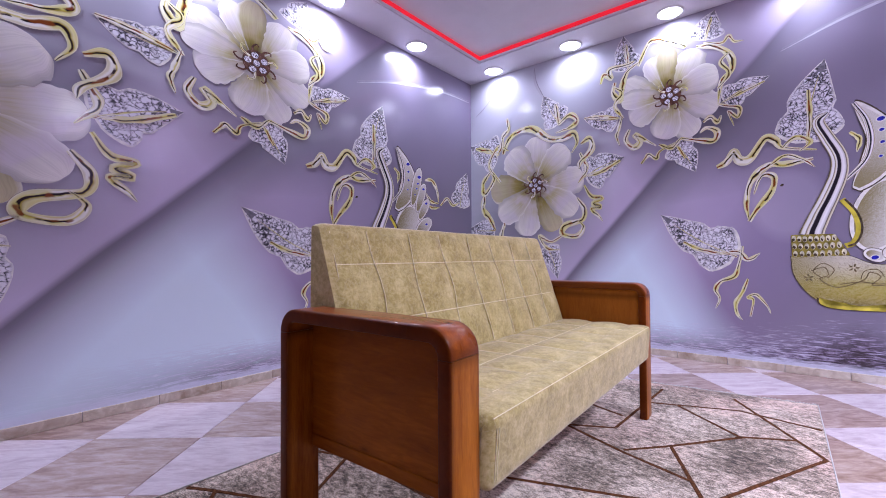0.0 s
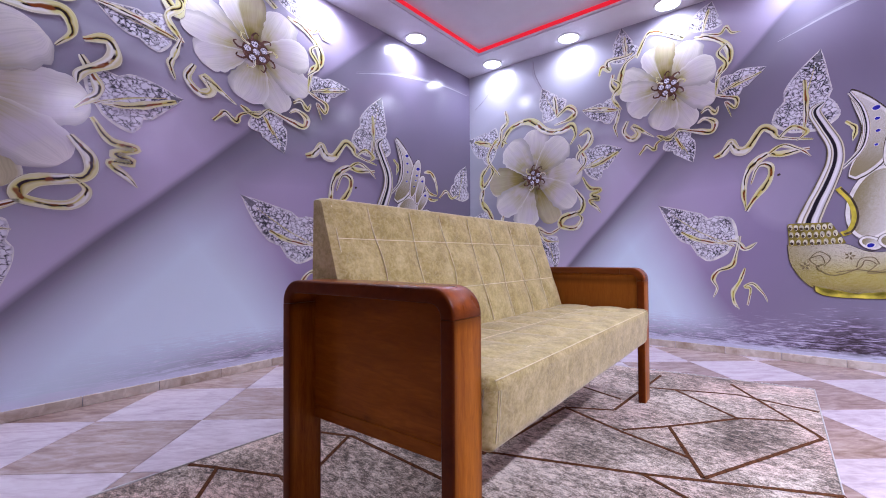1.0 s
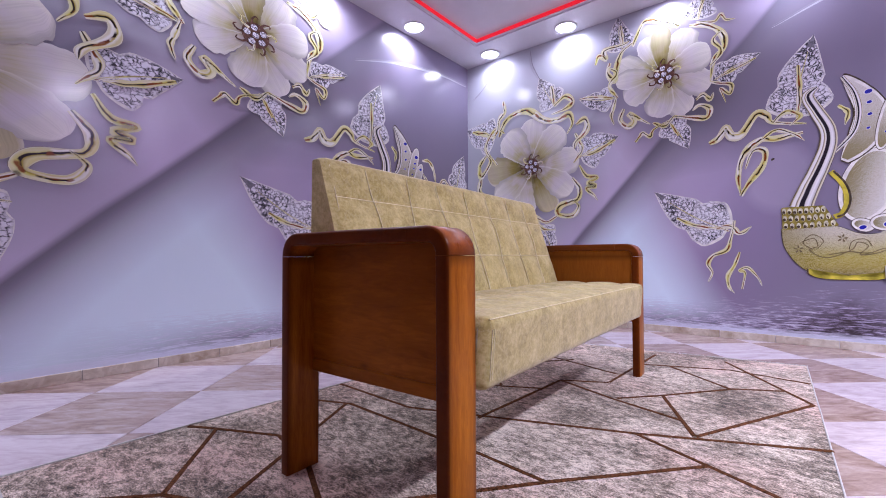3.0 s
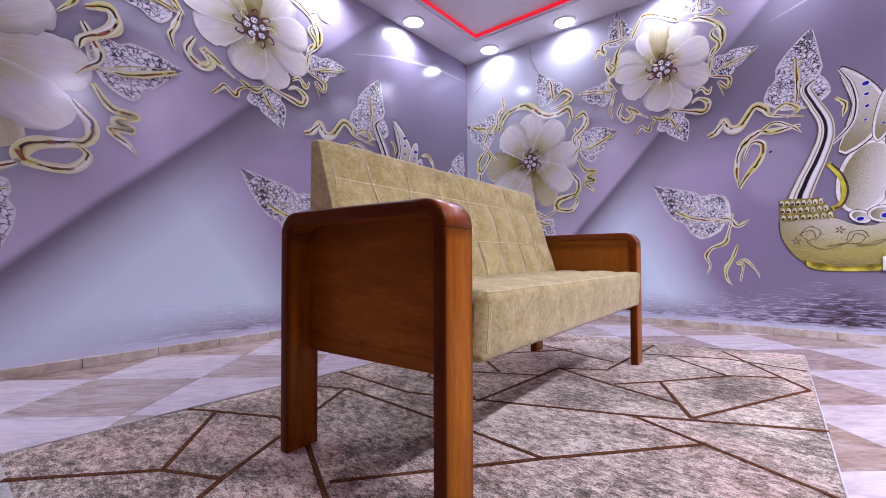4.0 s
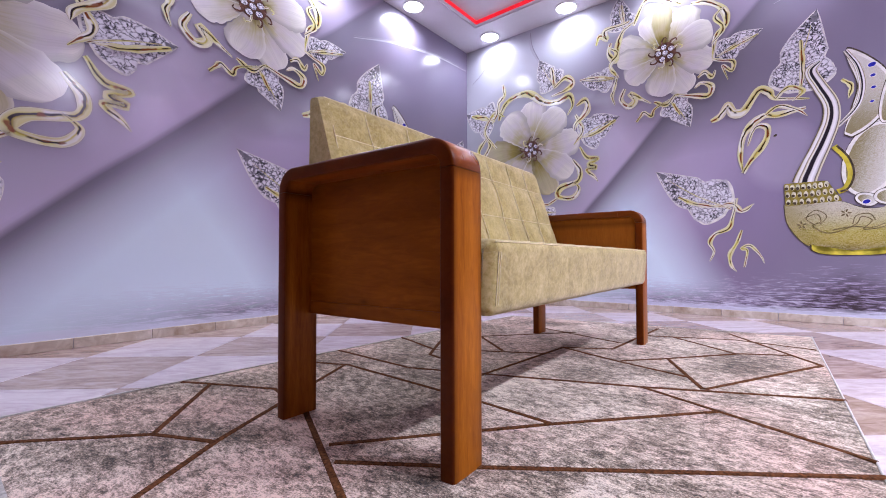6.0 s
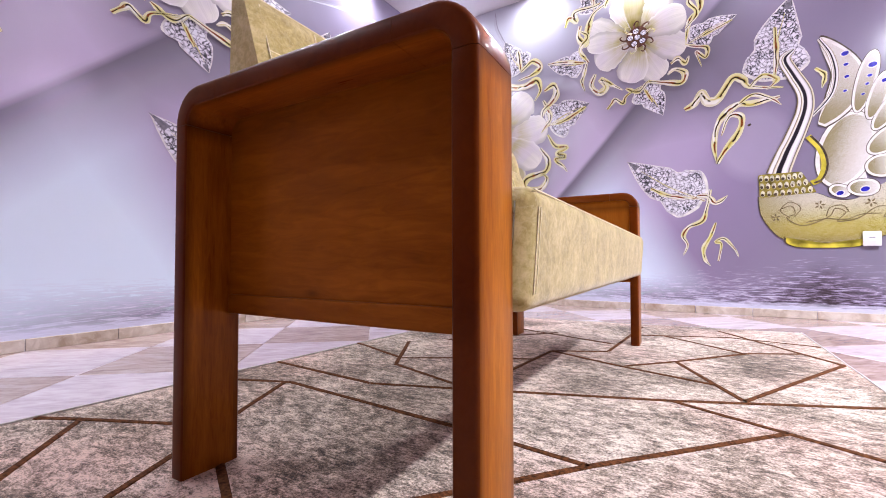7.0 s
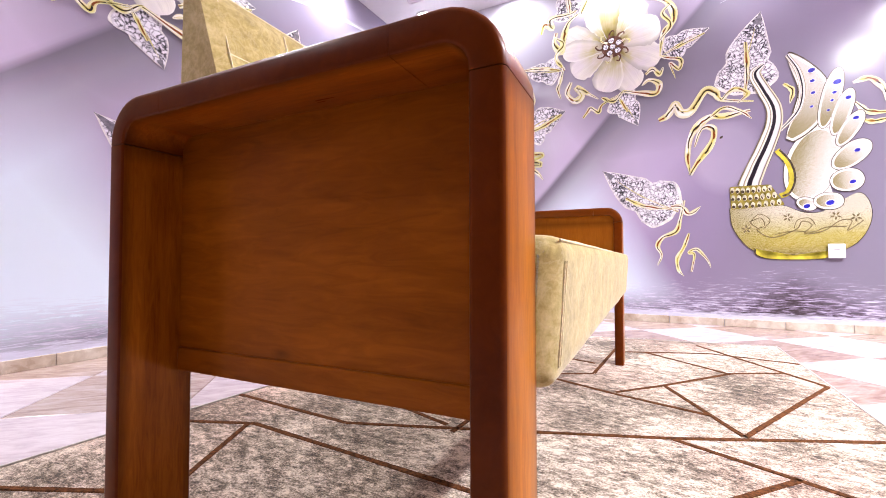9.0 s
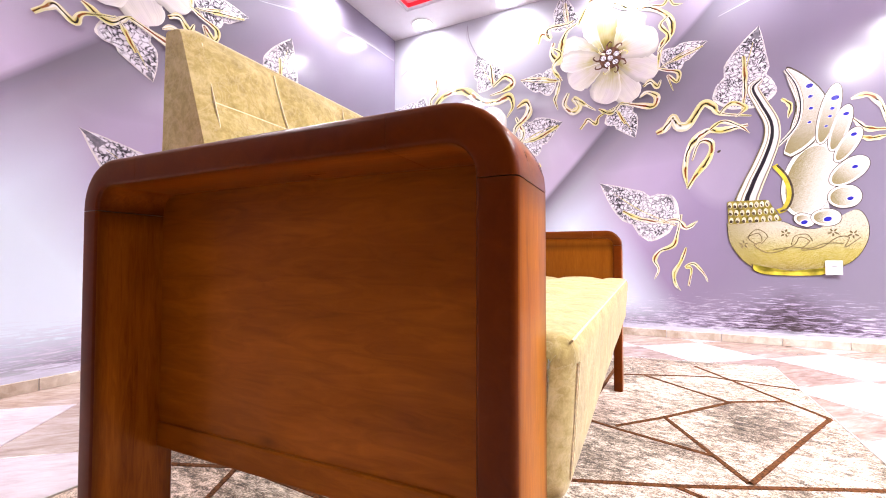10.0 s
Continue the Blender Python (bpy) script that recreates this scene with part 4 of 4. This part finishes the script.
vine(0.023, [(-0.193, 0.888), (-0.219, 0.748), (-0.246, 0.667), (-0.331, 0.624), (-0.367, 0.561), (-0.342, 0.491), (-0.369, 0.417)])
vine(0.02, [(-0.164, 0.649), (-0.198, 0.549), (-0.24, 0.466), (-0.233, 0.387), (-0.201, 0.34)])
vine(0.016, [(-0.152, 0.373), (-0.134, 0.493), (-0.166, 0.511), (-0.117, 0.533), (-0.056, 0.459), (-0.034, 0.403)])
vine(0.026, [(-0.276, 0.849), (-0.21, 0.838), (-0.161, 0.788), (-0.089, 0.837)])
vine(0.023, [(-0.581, 0.928), (-0.452, 0.862), (-0.26, 0.825)])
vine(0.026, [(0.739, 1.566), (0.822, 1.577), (0.883, 1.493), (0.907, 1.368)])
vine(0.024, [(0.746, 1.441), (0.809, 1.37), (0.907, 1.356)])
vine(0.022, [(0.772, 1.326), (0.835, 1.305), (0.915, 1.319)])
vine(0.021, [(0.395, 1.626), (0.44, 1.571), (0.426, 1.489)])
vine(0.03, [(-2.28, 1.60), (-2.42, 1.80), (-2.30, 1.98), (-2.18, 1.92)])
vine(0.028, [(-1.42, 1.78), (-1.36, 1.62), (-1.44, 1.50)])
vine(0.026, [(-1.03, 2.02), (-1.10, 2.14), (-1.04, 2.24), (-1.12, 2.32)])
vine(0.024, [(-0.33, 2.10), (-0.26, 2.20), (-0.31, 2.30), (-0.25, 2.36)])
vine(0.026, [(-0.75, 1.74), (-0.66, 1.70), (-0.58, 1.77)])
vine(0.028, [(-1.60, 1.02), (-1.72, 0.96), (-1.84, 1.02), (-1.76, 0.90), (-1.62, 0.88)])
vine(0.022, [(0.05, 1.58), (0.12, 1.64), (0.20, 1.60), (0.14, 1.54)])
vine(0.020, [(-0.02, 1.47), (0.06, 1.52), (0.16, 1.48), (0.22, 1.42)])
leaf((1.21, 1.36), (1.31, 1.73), 0.22)
vine(0.024, [(0.93, 1.34), (1.02, 1.42), (1.1, 1.36), (1.2, 1.4)])
vine(0.024, [(0.92, 0.42), (0.98, 0.36), (1.05, 0.40), (1.1, 0.33)])
NECK = [(0.291, 1.779), (0.242, 1.72), (0.288, 1.604), (0.34, 1.476), (0.334, 1.344), (0.282, 1.19), (0.219, 1.034), (0.192, 0.95)]
COLLAR = [(0.084, 0.962), (0.311, 0.961), (0.387, 0.818), (0.091, 0.803)]
BODY = [(0.084, 0.811), (0.099, 0.682), (0.165, 0.565), (0.241, 0.51), (0.399, 0.491), (0.598, 0.498), (0.727, 0.554), (0.797, 0.67), (0.804, 0.792), (0.755, 0.872), (0.661, 0.822), (0.583, 0.765), (0.484, 0.763), (0.383, 0.813), (0.299, 0.816)]
BASE = [(0.219, 0.531), (0.273, 0.489), (0.44, 0.478), (0.579, 0.486), (0.61, 0.514), (0.61, 0.479), (0.539, 0.46), (0.315, 0.461), (0.23, 0.488)]
RING = [(0.351, 1.188), (0.408, 1.099), (0.431, 0.993), (0.405, 0.903), (0.363, 0.879)]
WING = [(0.529, 1.075), 0.121, 0.229]
F2 = ((0.592, 1.324), (0.675, 1.673), 0.088)
F3 = ((0.653, 1.266), (0.729, 1.531), 0.079)
F4 = ((0.676, 1.188), (0.778, 1.382), 0.079)
F5 = ((0.649, 1.033), (0.806, 1.191), 0.116)
F6 = ((0.628, 0.934), (0.778, 0.964), 0.128)
F7 = ((0.535, 0.807), (0.68, 0.826), 0.097)
F8 = ((0.441, 0.816), (0.549, 0.796), 0.072)
JEWELS = [(0.539, 1.684, 0.019), (0.542, 1.614, 0.013), (0.544, 1.536, 0.012), (0.535, 1.447, 0.01), (0.664, 1.584, 0.021), (0.649, 1.519, 0.012), (0.637, 1.47, 0.01), (0.617, 1.41, 0.009), (0.715, 1.475, 0.015), (0.748, 1.341, 0.015), (0.75, 1.138, 0.015), (0.725, 0.943, 0.016), (0.615, 0.819, 0.021), (0.499, 0.803, 0.018)]
SCROLL = [(0.189, 0.713), (0.255, 0.738), (0.275, 0.685), (0.232, 0.659), (0.317, 0.605), (0.442, 0.656), (0.473, 0.707), (0.523, 0.68), (0.482, 0.625), (0.581, 0.641), (0.659, 0.703), (0.715, 0.701), (0.695, 0.64), (0.77, 0.7)]
EYE = (0.042, 1.316)
SOCKET = ((0.595, 0.558), (0.678, 0.465))

# the swan
swan = group_under("swan_ornament", "printed gilt swan ornament with blue jewels, floating on water")


def edged(name, outline, fill, layer, label=""):
    c = sum((Vector(q) for q in outline), Vector((0, 0))) / len(outline)
    grown = [tuple(Vector(q) + (Vector(q) - c).normalized() * 0.004) for q in outline]
    shape("outline", grown, OUTLINE, layer, swan)
    inner = outline if name == "body" else [tuple(Vector(q) - (Vector(q) - c).normalized() * 0.006) for q in outline]
    return shape(name, inner, fill, layer + 2, swan, label)


def feather(base, tip, width, layer):
    b, t = Vector(base), Vector(tip)
    for name, grow, mat, up in (("outline", 0.005, OUTLINE, 0), ("pale_rim", 0.001, RIM_LIGHT, 1), ("tail_feather", -0.012, SPECKLE, 2)):
        d = (t - b).normalized() * grow

        def half(s, grow=grow):
            return max(0.0005, (width * 0.5 + grow) * math.sqrt(max(0.0, 1 - abs((s - 0.55) / (0.45 if s > 0.55 else 0.55)) ** 2.2)))
        strip(name, [b - d, b.lerp(t, 0.5), t + d], half, mat, layer + up, swan, 26, 4)


edged("body", BODY, SWAN_BODY, 19, "yellow gilt sanded body")
edged("foot", BASE, RING_GOLD, 22, "gilt foot ring")
(wc, wa, wb) = WING
disc("wing_rim", wc[0], wc[1], wa + 0.019, wb + 0.015, OUTLINE, 18, swan, -0.25, 40)
disc("wing_rim", wc[0], wc[1], wa + 0.016, wb + 0.012, RIM_LIGHT, 19, swan, -0.25, 40)
disc("wing", wc[0], wc[1], wa - 0.006, wb - 0.008, SPECKLE, 20, swan, -0.25, 40, "oval sanded wing")
strip("neck_ring", RING, lambda s: 0.017, RING_GOLD, 24, swan, 20, 3, "yellow gilt loop")
strip("neck_ring", [(q[0] + 0.013, q[1]) for q in RING], lambda s: 0.006, OUTLINE, 25, swan, 20, 2)
for grow, mat, up in ((0.012, OUTLINE, 0), (0.004, RIM_LIGHT, 1), (-0.012, SPECKLE, 2)):
    strip("tail_plume", [(0.420, 1.25 - grow), (0.515, 1.40), (0.545, 1.58), (0.425, 1.815 + grow * 1.4)], lambda s: max(0.002, (0.078 + grow) * math.sin(math.pi * min(1.0, 0.03 + 0.97 * s)) ** 0.6), mat, 21 + up, swan, 30, 6, "tall jewelled front plume")
strip("plume_edge", [(0.416, 1.813), (0.474, 1.69), (0.492, 1.56), (0.465, 1.43), (0.372, 1.315)], lambda s: 0.009 + 0.011 * math.sin(math.pi * (0.1 + 0.85 * s)), CHROME, 26, swan, 30, 8, "polished dark edge of the front plume")
for f in (F2, F3, F4, F5, F6, F7, F8):
    root, mid_f = Vector(wc), Vector(f[0]).lerp(Vector(f[1]), 0.45)
    strip("tail_web", [root.lerp(mid_f, 0.35), root.lerp(mid_f, 0.7), mid_f], lambda s: 0.055 * (1 - 0.35 * s), RIM_LIGHT, 17.5, swan, 10, 3, "pale silver web between the plumes")
for i, f in enumerate((F2, F3, F4, F5, F6, F7, F8)):
    feather(Vector(f[0]).lerp(Vector(wc), 0.10), f[1], f[2] * 1.08, 24 + i % 3)
strip("neck", NECK, lambda s: 0.034 + 0.034 * s ** 1.5 if s > 0.12 else 0.010 + 0.2 * s, CHROME, 27, swan, 40, 8, "polished gilt curving neck")
cq = [Vector(q) for q in COLLAR]
shape("collar", [tuple(cq[i].lerp(cq[(i + 1) % 4], t)) for i in range(4) for t in (0.06, 0.35, 0.65, 0.94)], COLLAR_GOLD, 28, swan, "beaded gilt collar")
for r in range(3):
    for k in range(8):
        f, g = (k + 0.5) / 8, (r + 0.5) / 3
        q = cq[0].lerp(cq[1], f).lerp(cq[3].lerp(cq[2], f), g)
        disc("bead", q.x, q.y - 0.006 * math.sin(math.pi * f), 0.0125, 0.021, BEAD, 29, swan, n=12)
        disc("bead_shade", q.x - 0.002, q.y - 0.008 - 0.006 * math.sin(math.pi * f), 0.009 if k < 5 else 0.005, 0.011, OUTLINE, 29.5, swan, 0.4, n=10)
for u, v, r in JEWELS:
    disc("jewel", u, v, r * 1.25, r, RIM_LIGHT, 30, swan, 0.3, 14)
    disc("jewel", u, v, r * 1.0, r * 0.72, JEWEL, 31, swan, 0.3, 14, "blue jewel")
strip("engraved_scroll", SCROLL, lambda s: 0.0026, SCROLL_PRINT, 30, swan, 90, 2, "fine engraved scroll")
for cu, cv, turns in ((0.175, 0.665, 0.4), (0.40, 0.735, 1.3), (0.735, 0.72, 2.2), (0.64, 0.735, 0.9)):
    for k in range(5):
        a = turns + k * math.tau / 5
        disc("engraved_petal", cu + 0.017 * math.cos(a), cv + 0.017 * math.sin(a), 0.011, 0.005, SCROLL_PRINT, 30, swan, a, 10)
for loop in ([(0.25, 0.66), (0.20, 0.71), (0.25, 0.765), (0.305, 0.72), (0.27, 0.665)], [(0.33, 0.625), (0.43, 0.645), (0.52, 0.635), (0.60, 0.665), (0.69, 0.665)], [(0.43, 0.66), (0.45, 0.715), (0.51, 0.725), (0.54, 0.68)]):
    strip("engraved_scroll", loop, lambda s: 0.0024, SCROLL_PRINT, 30.4, swan, 40, 2)
disc("spot", EYE[0], EYE[1], 0.012, 0.008, OUTLINE, 6, MURAL, 0.6, 10, "small dark spot")

# thin highlights where the printed drapery folds
for fold, w in (([(0.05, 2.27), (0.45, 2.41), (0.95, 2.51), (1.36, 2.53)], 0.010), ([(-1.885, 2.69), (-1.868, 2.54), (-1.774, 2.353)], 0.012), ([(-2.6, 2.35), (-2.45, 2.45), (-2.3, 2.62)], 0.008)):
    strip("fold_highlight", fold, lambda s: w * math.sin(math.pi * (0.04 + 0.92 * s)), RIM_PALE, 1, MURAL, 30, 3, "pale printed fold line")
    strip("fold_shade", [(a + 0.006, b + 0.016) for a, b in fold], lambda s: w * 0.8 * math.sin(math.pi * (0.04 + 0.92 * s)), RIM_SHADE, 0, MURAL, 30, 3, "grey printed fold line")

# the same print, stretched to the longer wall
copy_thing(MURAL, Matrix.Translation((X0, 2.185, 0)) @ Matrix.Rotation(math.pi / 2, 4, "Z") @ Matrix.Diagonal((1.204, 1, 1, 1)))

# ---- wall socket ----
(su0, sv1), (su1, sv0) = SOCKET
socket = new("wall_socket")
socket.matrix_basis = pose((su0 + su1) / 2, Y1 - 0.0215, (sv0 + sv1) / 2)
tagged(socket, "white square plastic wall socket set into the mural", "wall socket")
part("plate", box((-0.042, -0.006, -0.045), (0.042, 0.003, 0.045), 0.004), PLASTIC, socket, "", True)
bm = bmesh.new()
bmesh.ops.create_cone(bm, cap_ends=True, segments=24, radius1=0.024, radius2=0.024, depth=0.004, matrix=Matrix.Translation((0, -0.007, 0.004)) @ Matrix.Rotation(math.pi / 2, 4, "X"))
part("insert", bm, PLASTIC, socket, "round socket face")
part("shutter", box((-0.014, -0.0105, 0.004), (0.012, -0.0085, 0.010)), DARK_PLASTIC, socket, "small grey shutter")


# ---- floor tiles and skirting, last ----
floor = part("floor", box((X0 - T, Y0 - T, -0.20), (X1 + T, Y1 + T, -0.003)), GROUT)
tagged(floor, "pale and brown marbled tiles laid in diagonal checks", "tiled floor", kind="structure")
TILE, TURNED, CENTRE = 0.478, radians(41), (-2.023, 0.4625)
E1, E2 = Vector((math.cos(TURNED), math.sin(TURNED))), Vector((-math.sin(TURNED), math.cos(TURNED)))
SHARED = {}


def tile_bm():
    bm = box((-TILE / 2 + 0.0015, -TILE / 2 + 0.0015, -0.010), (TILE / 2 - 0.0015, TILE / 2 - 0.0015, 0.0))
    bmesh.ops.bevel(bm, geom=[e for e in bm.edges if e.verts[0].co.z > -0.001 and e.verts[1].co.z > -0.001], offset=0.0012, segments=1, affect="EDGES")
    return bm


for i in range(-14, 15):
    for j in range(-14, 15):
        c = Vector(CENTRE) + E1 * TILE * i + E2 * TILE * j
        reach = TILE * 0.72
        if not (X0 - reach < c.x < X1 + reach and Y0 - reach < c.y < Y1 + reach):
            continue
        mat = TILE_BROWN if (i + j) % 2 == 0 else TILE_WHITE
        m = pose(c.x, c.y, 0, 0, 0, 41)
        inside = X0 + reach < c.x < X1 - reach and Y0 + reach < c.y < Y1 - reach
        if inside and mat.name in SHARED:
            me = SHARED[mat.name]
        else:
            bm = tile_bm()
            if not inside:
                bm.transform(m)
                for co, no in (((X0, 0, 0), (-1, 0, 0)), ((X1, 0, 0), (1, 0, 0)), ((0, Y0, 0), (0, -1, 0)), ((0, Y1, 0), (0, 1, 0))):
                    bmesh.ops.bisect_plane(bm, geom=bm.verts[:] + bm.edges[:] + bm.faces[:], plane_co=co, plane_no=no, clear_outer=True)
                bm.transform(m.inverted())
                if len(bm.faces) == 0:
                    bm.free()
                    continue
            me = mesh_of("tile", bm, mat, False)
            if inside:
                SHARED[mat.name] = me
        ob = new("tile", me)
        ob.parent = floor
        ob.matrix_basis = m

SK_H, SK_T, SK_L = 0.052, 0.009, 0.33


def skirting(x0, y0, x1, y1, nx, ny):
    run = Vector((x1 - x0, y1 - y0))
    n = int(run.length / SK_L)
    base = new("skirting")
    tagged(base, "low beige marbled tile skirting at the foot of the wall", "skirting", kind="structure")
    step = run / n
    bm = box((0, 0, 0.0005), (step.length - 0.003, SK_T, SK_H), 0.0015, 1)
    me = mesh_of("tile", bm, TILE_SKIRT, False)
    ang = math.degrees(math.atan2(run.y, run.x))
    for k in range(n):
        p = Vector((x0, y0)) + step * k
        ob = new("tile", me)
        ob.parent = base
        ob.matrix_basis = pose(p.x, p.y, 0, 0, 0, ang)


F = 0.0035
skirting(X1, Y1 - F, X0 + 0.013, Y1 - F, 0, -1)
skirting(X0 + F, Y1, X0 + F, Y0, 1, 0)
skirting(X0, Y0, X1, Y0, 0, 1)
skirting(X1, Y0, X1, Y1, -1, 0)
